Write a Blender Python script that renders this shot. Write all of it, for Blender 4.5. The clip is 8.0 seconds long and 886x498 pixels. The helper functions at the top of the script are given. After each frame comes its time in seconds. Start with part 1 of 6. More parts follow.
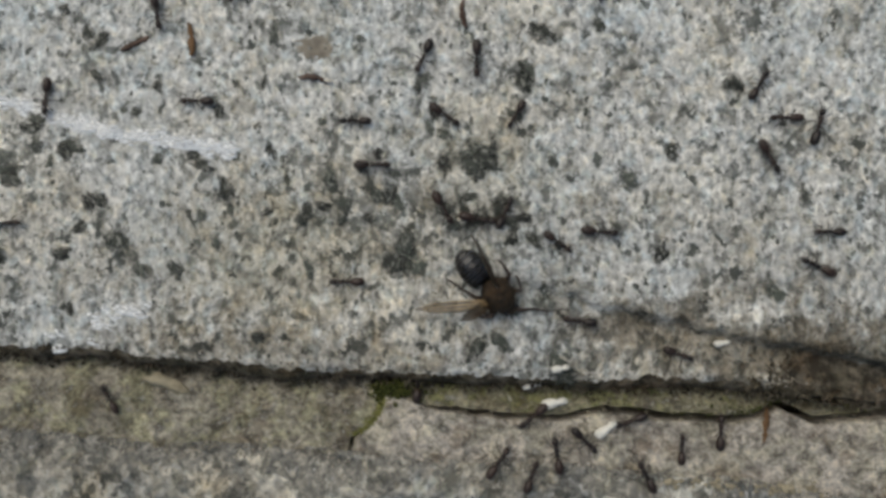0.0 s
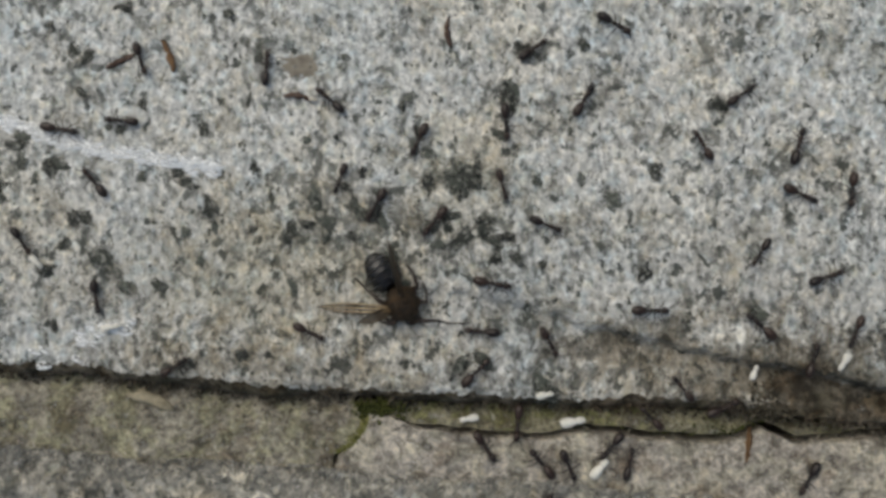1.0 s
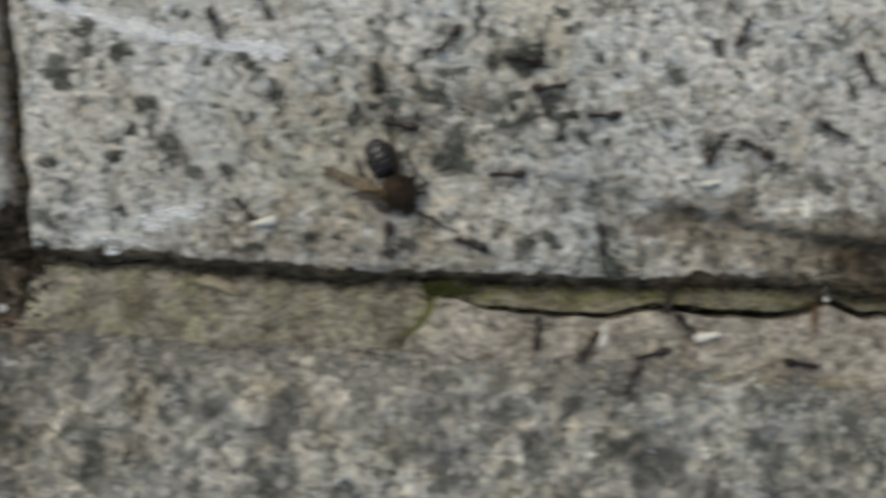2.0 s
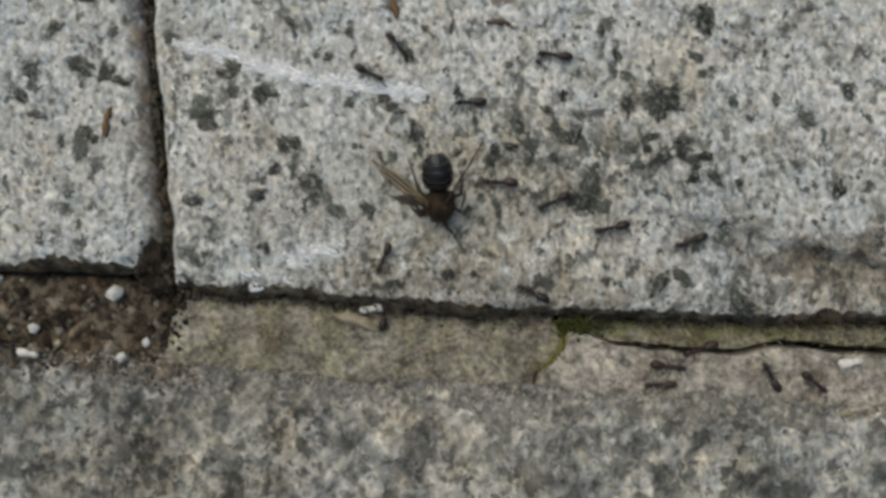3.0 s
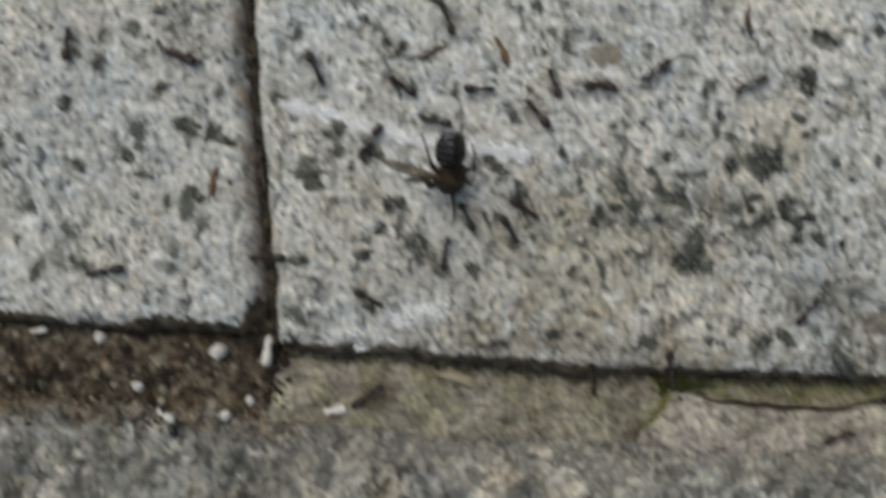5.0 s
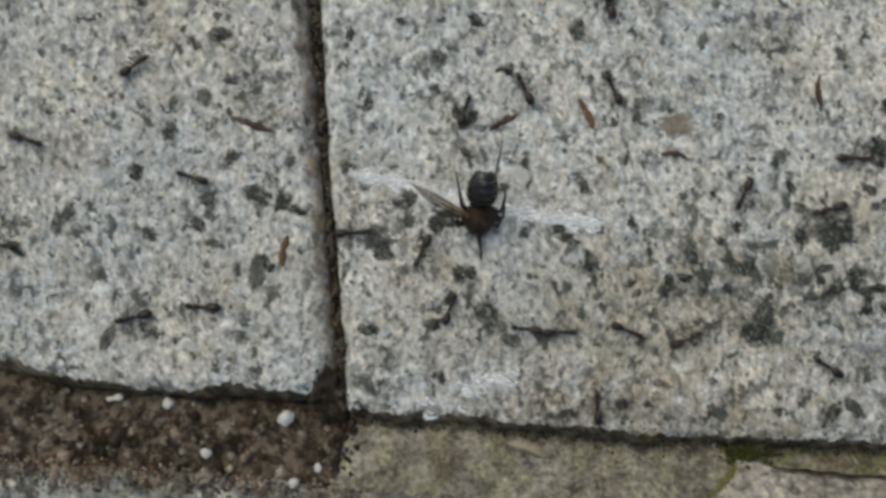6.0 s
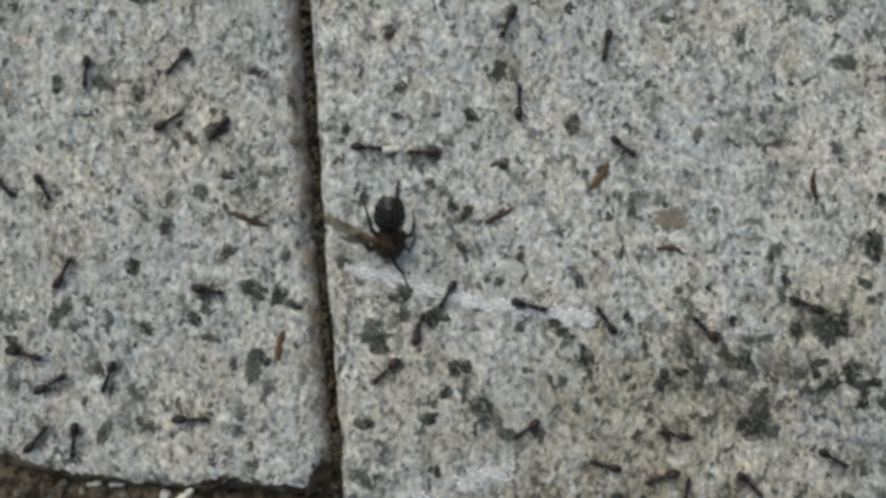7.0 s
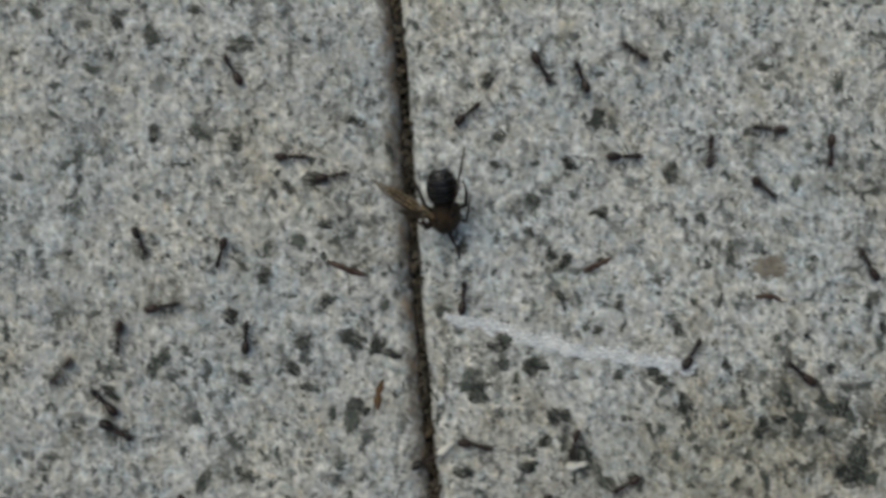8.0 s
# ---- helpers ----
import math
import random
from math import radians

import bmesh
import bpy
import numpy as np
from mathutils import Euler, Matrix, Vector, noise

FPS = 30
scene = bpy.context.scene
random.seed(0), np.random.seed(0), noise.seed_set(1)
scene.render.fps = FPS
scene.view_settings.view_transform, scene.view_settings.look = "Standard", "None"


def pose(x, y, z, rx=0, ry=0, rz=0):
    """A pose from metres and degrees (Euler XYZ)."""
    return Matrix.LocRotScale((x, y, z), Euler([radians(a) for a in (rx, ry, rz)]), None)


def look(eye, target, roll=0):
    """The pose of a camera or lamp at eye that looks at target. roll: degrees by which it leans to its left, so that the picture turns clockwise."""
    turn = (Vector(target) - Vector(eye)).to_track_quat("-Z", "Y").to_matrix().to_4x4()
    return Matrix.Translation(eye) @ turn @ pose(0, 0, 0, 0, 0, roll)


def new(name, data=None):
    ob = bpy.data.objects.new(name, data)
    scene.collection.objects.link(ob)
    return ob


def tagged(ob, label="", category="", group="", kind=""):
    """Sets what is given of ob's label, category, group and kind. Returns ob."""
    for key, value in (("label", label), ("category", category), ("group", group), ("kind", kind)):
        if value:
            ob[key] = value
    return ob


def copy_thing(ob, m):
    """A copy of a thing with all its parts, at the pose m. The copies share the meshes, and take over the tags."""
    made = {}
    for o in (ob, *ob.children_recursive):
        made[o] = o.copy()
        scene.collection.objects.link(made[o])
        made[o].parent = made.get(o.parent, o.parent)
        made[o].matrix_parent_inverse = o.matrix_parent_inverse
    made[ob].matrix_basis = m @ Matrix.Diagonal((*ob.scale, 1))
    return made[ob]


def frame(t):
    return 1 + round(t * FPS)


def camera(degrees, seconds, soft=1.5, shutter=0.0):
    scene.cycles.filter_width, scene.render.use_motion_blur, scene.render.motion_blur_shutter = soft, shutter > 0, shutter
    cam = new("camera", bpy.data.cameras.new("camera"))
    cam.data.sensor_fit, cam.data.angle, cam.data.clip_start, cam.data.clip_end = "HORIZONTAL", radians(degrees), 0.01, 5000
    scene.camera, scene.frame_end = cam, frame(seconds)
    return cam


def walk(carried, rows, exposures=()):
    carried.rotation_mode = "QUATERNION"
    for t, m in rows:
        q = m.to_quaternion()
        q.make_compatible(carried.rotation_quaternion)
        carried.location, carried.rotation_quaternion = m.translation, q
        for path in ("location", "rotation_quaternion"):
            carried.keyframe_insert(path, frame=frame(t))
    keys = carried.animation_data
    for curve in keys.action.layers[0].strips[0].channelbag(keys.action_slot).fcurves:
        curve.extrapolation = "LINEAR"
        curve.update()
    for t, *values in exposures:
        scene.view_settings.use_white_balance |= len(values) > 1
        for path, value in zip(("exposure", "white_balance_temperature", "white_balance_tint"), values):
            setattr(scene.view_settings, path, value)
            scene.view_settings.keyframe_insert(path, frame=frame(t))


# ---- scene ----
# camera: hand held a hand's width above the stones, looking straight down
cam = camera(58.0, 8.0, soft=3.4, shutter=0.7)
PATH = [
    (0.0, pose(0.02844, 0.00482, 0.08506, 0.06, -0.19, 0.25)),
    (0.2, pose(0.02819, 0.00475, 0.08510, 0.06, -0.20, 0.43)),
    (0.3, pose(0.02839, 0.00464, 0.08512, 0.06, -0.20, 0.52)),
    (0.5, pose(0.02970, 0.00502, 0.08516, 0.06, -0.21, 0.69)),
    (0.7, pose(0.03210, 0.00492, 0.08519, 0.02, -0.18, 0.63)),
    (0.8, pose(0.03090, 0.00571, 0.08520, -0.01, -0.17, 0.60)),
    (1.0, pose(0.03021, 0.00700, 0.08523, -0.05, -0.15, 0.53)),
    (1.2, pose(0.03061, 0.00507, 0.08534, -0.06, -0.08, 0.36)),
    (1.3, pose(0.02982, 0.00190, 0.08540, -0.07, -0.05, 0.27)),
    (1.5, pose(0.02973, -0.00084, 0.08551, -0.09, 0.01, 0.10)),
    (1.7, pose(0.02934, -0.00390, 0.08553, -0.11, 0.04, -0.11)),
    (1.8, pose(0.02730, -0.00543, 0.08554, -0.13, 0.05, -0.22)),
    (2.0, pose(0.02351, -0.00574, 0.08556, -0.15, 0.08, -0.43)),
    (2.1, pose(0.01881, -0.00520, 0.08536, -0.13, 0.08, -0.42)),
    (2.2, pose(0.01630, -0.00486, 0.08516, -0.11, 0.07, -0.42)),
    (3.3, pose(0.00813, -0.00114, 0.08846, -0.05, 0.02, -0.16)),
    (3.4, pose(0.00844, -0.00156, 0.08852, -0.05, -0.02, -0.15)),
    (3.5, pose(0.00875, -0.00238, 0.08857, -0.05, -0.07, -0.13)),
    (3.7, pose(0.00756, -0.00258, 0.08842, -0.04, -0.07, -0.15)),
    (3.8, pose(0.00617, -0.00288, 0.08834, -0.03, -0.08, -0.16)),
    (4.0, pose(0.00129, -0.00288, 0.08818, -0.02, -0.08, -0.18)),
    (4.2, pose(-0.00123, -0.00173, 0.08827, -0.01, -0.05, -0.11)),
    (4.3, pose(-0.00139, -0.00125, 0.08831, -0.01, -0.03, -0.07)),
    (4.5, pose(0.00000, -0.00000, 0.08840, -0.00, -0.00, -0.00)),
    (4.7, pose(0.00067, 0.00171, 0.08830, 0.03, -0.03, -0.05)),
    (4.8, pose(0.00005, 0.00222, 0.08825, 0.04, -0.04, -0.07)),
    (5.0, pose(-0.00308, 0.00478, 0.08815, 0.06, -0.07, -0.12)),
    (5.1, pose(-0.00497, 0.00730, 0.08815, 0.08, -0.04, -0.07)),
    (5.2, pose(-0.00585, 0.00912, 0.08815, 0.09, -0.00, -0.02)),
    (6.3, pose(-0.01226, 0.01544, 0.08828, 0.09, 0.07, 0.15)),
    (6.4, pose(-0.01261, 0.01803, 0.08818, 0.11, 0.12, 0.21)),
    (6.5, pose(-0.01203, 0.02060, 0.08808, 0.18, 0.22, 0.27)),
    (6.7, pose(-0.01022, 0.02245, 0.08825, 0.24, 0.27, 0.15)),
    (6.8, pose(-0.00969, 0.02333, 0.08833, 0.27, 0.30, 0.09)),
    (7.0, pose(-0.00962, 0.02248, 0.08850, 0.32, 0.36, -0.02)),
    (7.2, pose(-0.01140, 0.02233, 0.08844, 0.26, 0.30, -0.05)),
    (7.3, pose(-0.01224, 0.02240, 0.08842, 0.23, 0.28, -0.06)),
    (7.5, pose(-0.01532, 0.02484, 0.08836, 0.17, 0.23, -0.09)),
    (7.7, pose(-0.01869, 0.02731, 0.08842, 0.07, 0.11, -0.14)),
    (7.8, pose(-0.01910, 0.02768, 0.08843, 0.05, 0.10, -0.15)),
    (8.0, pose(-0.02100, 0.02843, 0.08850, -0.02, 0.06, -0.21)),
]
walk(cam, PATH, exposures=[(0.0, -0.20, 6850, 4.5), (5.0, -0.21, 6850, 4.5), (6.5, -0.27, 6780, 3), (7.0, -0.29, 6760, 3), (8.0, -0.53, 6690, 1.5)])

# ---- light: bright overcast daylight ----
world = bpy.data.worlds.new("overcast_sky")
scene.world = world
world.use_nodes = True
wn = world.node_tree.nodes
sky = wn.new("ShaderNodeTexSky")
sky.sky_type = "NISHITA"
sky.sun_disc = False
sky.sun_elevation = radians(55)
sky.sun_rotation = radians(-35)
sky.dust_density = 3.0
world.node_tree.links.new(sky.outputs["Color"], wn["Background"].inputs["Color"])
wn["Background"].inputs["Strength"].default_value = 0.12
sun_data = bpy.data.lights.new("sun", "SUN")
sun_data.energy = 1.5
sun_data.angle = radians(60)
sun_data.color = (1.0, 0.975, 0.94)
sun = new("sun", sun_data)
sun.matrix_world = look((-0.34, 0.48, 0.84), (0, 0, 0))

MM = 0.001


# ---- materials ----
class Nodes:
    """Short hand for building a node material; works in millimetres of the place."""

    def __init__(self, name):
        self.mat = bpy.data.materials.new(name)
        self.mat.use_nodes = True
        self.tree = self.mat.node_tree
        self.bsdf = self.tree.nodes["Principled BSDF"]
        co = self.tree.nodes.new("ShaderNodeTexCoord")
        self.p = self.vec("SCALE", co.outputs["Object"], scale=1000.0)

    def put(self, socket, value):
        if isinstance(value, bpy.types.NodeSocket):
            self.tree.links.new(value, socket)
        else:
            socket.default_value = value

    def vec(self, op, a, b=None, scale=None):
        n = self.tree.nodes.new("ShaderNodeVectorMath")
        n.operation = op
        self.put(n.inputs[0], a)
        if b is not None:
            self.put(n.inputs[1], b)
        if scale is not None:
            self.put(n.inputs["Scale"], scale)
        return n.outputs[0]

    def math(self, op, a, b=0.0, clamp=False):
        n = self.tree.nodes.new("ShaderNodeMath")
        n.operation, n.use_clamp = op, clamp
        self.put(n.inputs[0], a)
        self.put(n.inputs[1], b)
        return n.outputs[0]

    def noise(self, scale, detail=3.0, rough=0.55, p=None, color=False):
        n = self.tree.nodes.new("ShaderNodeTexNoise")
        self.put(n.inputs["Vector"], p or self.p)
        n.inputs["Scale"].default_value = scale
        n.inputs["Detail"].default_value = detail
        n.inputs["Roughness"].default_value = rough
        return n.outputs["Color" if color else "Fac"]

    def cells(self, scale, p=None, feature="F1"):
        n = self.tree.nodes.new("ShaderNodeTexVoronoi")
        n.feature = feature
        self.put(n.inputs["Vector"], p or self.p)
        n.inputs["Scale"].default_value = scale
        return n.outputs["Distance"], n.outputs["Color"]

    def split(self, color):
        n = self.tree.nodes.new("ShaderNodeSeparateColor")
        self.put(n.inputs[0], color)
        return n.outputs

    def ramp(self, fac, stops, mode="LINEAR"):
        n = self.tree.nodes.new("ShaderNodeValToRGB")
        n.color_ramp.interpolation = mode
        while len(n.color_ramp.elements) < len(stops):
            n.color_ramp.elements.new(0.5)
        for e, (at, col) in zip(n.color_ramp.elements, stops):
            e.position = at
            e.color = (*col, 1.0) if len(col) == 3 else col
        self.put(n.inputs[0], fac)
        return n.outputs["Color"]

    def step(self, fac, lo, hi):
        n = self.tree.nodes.new("ShaderNodeMapRange")
        n.interpolation_type = "SMOOTHSTEP"
        self.put(n.inputs["Value"], fac)
        n.inputs["From Min"].default_value = lo
        n.inputs["From Max"].default_value = hi
        return n.outputs["Result"]

    def mix(self, fac, a, b, mode="MIX"):
        n = self.tree.nodes.new("ShaderNodeMix")
        n.data_type, n.blend_type = "RGBA", mode
        self.put(n.inputs["Factor"], fac)
        self.put(n.inputs["A"], a if isinstance(a, bpy.types.NodeSocket) else (*a, 1.0))
        self.put(n.inputs["B"], b if isinstance(b, bpy.types.NodeSocket) else (*b, 1.0))
        return n.outputs["Result"]

    def warp(self, scale, amount):
        c = self.vec("SUBTRACT", self.noise(scale, 3.0, 0.6, color=True), (0.5, 0.5, 0.5))
        return self.vec("ADD", self.p, self.vec("SCALE", c, scale=amount))

    def bump(self, height, strength, distance):
        n = self.tree.nodes.new("ShaderNodeBump")
        n.inputs["Strength"].default_value = strength
        n.inputs["Distance"].default_value = distance
        self.put(n.inputs["Height"], height)
        self.put(self.bsdf.inputs["Normal"], n.outputs["Normal"])

    def done(self, color, rough=0.8, spec=0.35, metal=0.0):
        self.put(self.bsdf.inputs["Base Color"], color if isinstance(color, bpy.types.NodeSocket) else (*color, 1.0))
        self.put(self.bsdf.inputs["Roughness"], rough)
        self.bsdf.inputs["Specular IOR Level"].default_value = spec
        self.bsdf.inputs["Metallic"].default_value = metal
        return self.mat


def granite(name, shade=1.0, tint=(1.0, 1.0, 1.0), size=1.0, dirt=0.45, more=0.0, band=None, crust=False, dark_patches=(), patch_tint=(0.36, 0.32, 0.26), specks=0.93, relief=0.00028, mottle=0.0, stains=()):
    """Speckled granite: pale feldspar and quartz grains, ragged dark mica, pits and weather stains.
    size stretches the grain, more adds mica, band is a place (x, y, rx, ry) where mica crowds, crust stains the joint's
    rim and paints its soft shade, the dark patches (some of them painted shade) and stains are (x, y, rx, ry, turn,
    amount)."""
    n = Nodes(name)
    p0 = n.p
    n.p = n.vec("MULTIPLY", p0, (1.0 / size, 0.78 / size, 1.0 / size))
    pw = n.warp(1.6, 0.8)
    _, col = n.cells(2.1, pw)
    r, g, b = n.split(col)[0:3]
    rough_grain = n.noise(1.35, 5.0, 0.62)
    fac = n.math("ADD", n.math("MULTIPLY", rough_grain, 0.95), n.math("MULTIPLY", r, 0.20))
    base = n.ramp(fac, [(0.40, (0.255, 0.252, 0.232)), (0.48, (0.385, 0.38, 0.353)), (0.57, (0.485, 0.475, 0.44)), (0.65, (0.585, 0.57, 0.525)), (0.75, (0.72, 0.705, 0.66))])
    hue = n.noise(0.9, 4.0, 0.6, color=True)
    h0, h1, h2 = n.split(hue)[0:3]
    base = n.mix(n.math("MULTIPLY", n.step(h0, 0.50, 0.68), 0.55), base, n.mix(1.0, base, (1.07, 0.99, 0.83), "MULTIPLY"))
    base = n.mix(n.math("MULTIPLY", n.step(h1, 0.50, 0.66), 0.6), base, n.mix(1.0, base, (0.82, 0.94, 1.03), "MULTIPLY"))
    base = n.mix(n.math("MULTIPLY", n.step(h2, 0.55, 0.68), 0.45), base, n.mix(1.0, base, (0.78, 0.80, 0.68), "MULTIPLY"))
    tone = n.noise(0.06, 4.0, 0.6)
    base = n.mix(1.0, base, n.ramp(tone, [(0.32, (0.88, 0.93, 0.96)), (0.5, (0.98, 0.98, 0.97)), (0.68, (1.08, 1.04, 0.96))]), "MULTIPLY")
    blotch = n.noise(0.42, 5.0, 0.72, n.vec("ADD", n.p, (11.0, 5.0, 0.0)))
    base = n.mix(1.0, base, n.ramp(blotch, [(0.38, (0.79, 0.79, 0.79)), (0.5, (1.0, 1.0, 1.0)), (0.62, (1.12, 1.11, 1.09))]), "MULTIPLY")
    if mottle:
        pw2 = n.vec("ADD", n.warp(0.7, 1.6), (5.0, 23.0, 0.0))
        big = n.noise(0.30, 4.0, 0.62, pw2)
        base = n.mix(mottle, base, n.mix(1.0, base, n.ramp(big, [(0.37, (0.36, 0.36, 0.36)), (0.46, (0.86, 0.86, 0.86)), (0.56, (1.15, 1.14, 1.12)), (0.66, (1.5, 1.48, 1.4))]), "MULTIPLY"))
        fleck = n.step(n.noise(0.95, 4.0, 0.6, n.vec("ADD", pw2, (40.0, 2.0, 7.0))), 0.59, 0.66)
        base = n.mix(n.math("MULTIPLY", fleck, 0.85), base, (0.64, 0.635, 0.61))
    # mica: ragged blots of three sizes
    dens = n.math("MULTIPLY", n.math("SUBTRACT", n.noise(0.14, 3.0, 0.6), 0.5), 0.28)
    dens = n.math("ADD", dens, more)
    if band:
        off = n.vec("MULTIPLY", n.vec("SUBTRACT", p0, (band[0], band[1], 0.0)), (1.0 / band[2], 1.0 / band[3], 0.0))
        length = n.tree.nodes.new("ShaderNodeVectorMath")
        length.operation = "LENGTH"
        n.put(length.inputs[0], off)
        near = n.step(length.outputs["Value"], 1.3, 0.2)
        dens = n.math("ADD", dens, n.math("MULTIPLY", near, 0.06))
    f1 = n.math("ADD", n.noise(0.56, 5.0, 0.68), dens)
    f2 = n.math("ADD", n.noise(1.45, 4.0, 0.7, n.vec("ADD", n.p, (31.0, 7.0, 3.0))), dens)
    f3 = n.math("ADD", n.noise(3.4, 3.0, 0.65, n.vec("ADD", n.p, (3.0, 77.0, 9.0))), dens)
    m1 = n.step(f1, 0.578, 0.632)
    crumble = n.step(n.noise(2.6, 3.0, 0.6, n.vec("ADD", n.p, (19.0, 3.0, 41.0))), 0.40, 0.56)
    m1 = n.math("MULTIPLY", m1, n.math("ADD", 0.62, n.math("MULTIPLY", crumble, 0.38)))
    m2 = n.step(f2, 0.59, 0.655)
    m3 = n.step(f3, 0.612, 0.66)
    f4 = n.math("ADD", n.noise(0.76, 4.0, 0.6, n.vec("ADD", n.p, (57.0, 21.0, 13.0))), n.math("MULTIPLY", dens, 0.6))
    m4 = n.step(f4, 0.592, 0.626)
    m = n.math("MAXIMUM", n.math("MAXIMUM", n.math("MULTIPLY", m1, 0.88), n.math("MULTIPLY", m4, specks)), n.math("MAXIMUM", n.math("MULTIPLY", m2, 0.75), n.math("MULTIPLY", m3, 0.42)))
    depth = n.step(n.noise(0.36, 2.0, 0.5, n.vec("ADD", n.p, (71.0, 13.0, 5.0))), 0.40, 0.60)
    m = n.math("MULTIPLY", m, n.math("ADD", 0.70, n.math("MULTIPLY", depth, 0.30)))
    dark = n.mix(n.noise(1.0, 2.0), (0.014, 0.016, 0.012), (0.075, 0.083, 0.068))
    base = n.mix(m, base, dark)
    stain = n.math("MULTIPLY", n.step(n.noise(0.2, 6.0, 0.68), 0.50, 0.62), dirt)
    base = n.mix(stain, base, n.mix(1.0, base, (0.55, 0.50, 0.40), "MULTIPLY"))
    for (gx, gy, rx, ry, turn, amount), wash in [(g, patch_tint) for g in dark_patches] + [(g, (0.86, 0.77, 0.60)) for g in stains]:
        rot = n.tree.nodes.new("ShaderNodeVectorRotate")
        rot.rotation_type = "Z_AXIS"
        n.put(rot.inputs["Vector"], n.vec("SUBTRACT", p0, (gx, gy, 0.0)))
        rot.inputs["Angle"].default_value = radians(turn)
        far = n.tree.nodes.new("ShaderNodeVectorMath")
        far.operation = "LENGTH"
        n.put(far.inputs[0], n.vec("MULTIPLY", rot.outputs[0], (1.0 / rx, 1.0 / ry, 0.0)))
        patch = n.math("ADD", far.outputs["Value"], n.math("MULTIPLY", n.math("SUBTRACT", n.noise(0.35, 6.0, 0.75), 0.5), 3.0))
        patch = n.math("MULTIPLY", n.step(patch, 1.25, 0.25), amount)
        base = n.mix(patch, base, n.mix(1.0, base, wash, "MULTIPLY"))
    # Tan crust, with the joint's soft brown shade painted into the rim colour.
    if crust:
        xyz = n.tree.nodes.new("ShaderNodeSeparateXYZ")
        n.put(xyz.inputs[0], p0)
        d = n.math("SUBTRACT", n.math("MULTIPLY", n.math("ADD", xyz.outputs["X"], 22.1), -1.0), n.math("MULTIPLY", xyz.outputs["Y"], 0.0755))
        d = n.math("ADD", d, n.math("MULTIPLY", n.noise(0.5, 5.0, 0.7), -4.6))
        rim = n.math("MULTIPLY", n.step(d, 0.7, -1.7), n.math("ADD", 0.50, n.math("MULTIPLY", n.step(n.noise(0.45, 5.0, 0.7), 0.4, 0.6), 0.45)))
        base = n.mix(rim, base, n.mix(n.step(n.noise(0.9, 5.0, 0.7), 0.42, 0.6), (0.052, 0.034, 0.021), (0.19, 0.135, 0.083)))
    base = n.mix(1.0, base, tuple(shade * c for c in tint), "MULTIPLY")
    h = n.math("ADD", n.math("MULTIPLY", rough_grain, 1.2), n.math("MULTIPLY", r, 0.25))
    h = n.math("SUBTRACT", h, n.math("MULTIPLY", m, 0.25))
    n.bump(h, 0.9, relief)
    rough = n.math("SUBTRACT", 0.88, n.math("MULTIPLY", m, 0.3))
    return n.done(base, rough, 0.28)


# Patches at x 49 and 74 paint the flake's shadow and the hollow's shade.
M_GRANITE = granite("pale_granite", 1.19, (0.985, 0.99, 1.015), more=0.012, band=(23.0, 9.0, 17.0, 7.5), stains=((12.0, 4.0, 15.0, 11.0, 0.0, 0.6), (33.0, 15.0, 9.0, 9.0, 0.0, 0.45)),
                    dark_patches=((62.0, -6.2, 27.0, 5.6, 9.0, 0.82), (30.0, 3.0, 26.0, 10.0, 12.0, 0.18), (74.0, -6.5, 14.0, 6.0, 9.0, 0.85), (-4.0, 3.0, 18.0, 13.0, 0.0, 0.22), (68.0, 3.0, 22.0, 6.0, 8.0, 0.28), (49.0, -2.6, 24.0, 1.6, -12.5, 0.5), (13.0, -6.0, 24.0, 3.0, 3.0, 0.6), (39.0, -7.6, 10.0, 1.8, 3.0, 0.3)))
M_GRANITE_LEFT = granite("pale_granite_weathered", 1.10, (0.985, 0.99, 1.015), dirt=0.35, more=0.012, crust=True)
M_LOWER = granite("grimy_granite", 0.95, (1.0, 0.98, 0.955), 1.7, 0.5, 0.03, specks=0.75, relief=0.0011, mottle=0.85, dark_patches=((-28.0, -20.0, 60.0, 16.0, -5.0, 0.35),), patch_tint=(0.64, 0.59, 0.53))


def mineral():
    n = Nodes("dark_mica")
    rnd = n.tree.nodes.new("ShaderNodeObjectInfo").outputs["Random"]
    apart = n.vec("SCALE", n.vec("ADD", (1.0, 2.0, 3.0), (0.0, 0.0, 0.0)), scale=n.math("MULTIPLY", rnd, 40.0))
    q = n.vec("ADD", n.p, apart)
    base = n.ramp(rnd, [(0.0, (0.010, 0.011, 0.008)), (0.5, (0.024, 0.027, 0.020)), (1.0, (0.075, 0.083, 0.066))])
    base = n.mix(n.math("MULTIPLY", n.step(n.noise(4.5, 5.0, 0.75, q), 0.50, 0.64), 0.85), base, (0.25, 0.245, 0.21))
    far = n.tree.nodes.new("ShaderNodeVectorMath")
    far.operation = "LENGTH"
    n.put(far.inputs[0], n.vec("MULTIPLY", n.p, (2.0, 2.0, 0.0)))
    edge = n.math("ADD", far.outputs["Value"], n.math("MULTIPLY", n.math("SUBTRACT", n.noise(2.7, 6.0, 0.78, q), 0.5), 4.2))
    n.put(n.bsdf.inputs["Alpha"], n.step(edge, 1.15, 0.25))
    n.bump(n.noise(5.0, 3.0), 0.6, 0.0001)
    return n.done(base, 0.6, 0.3)


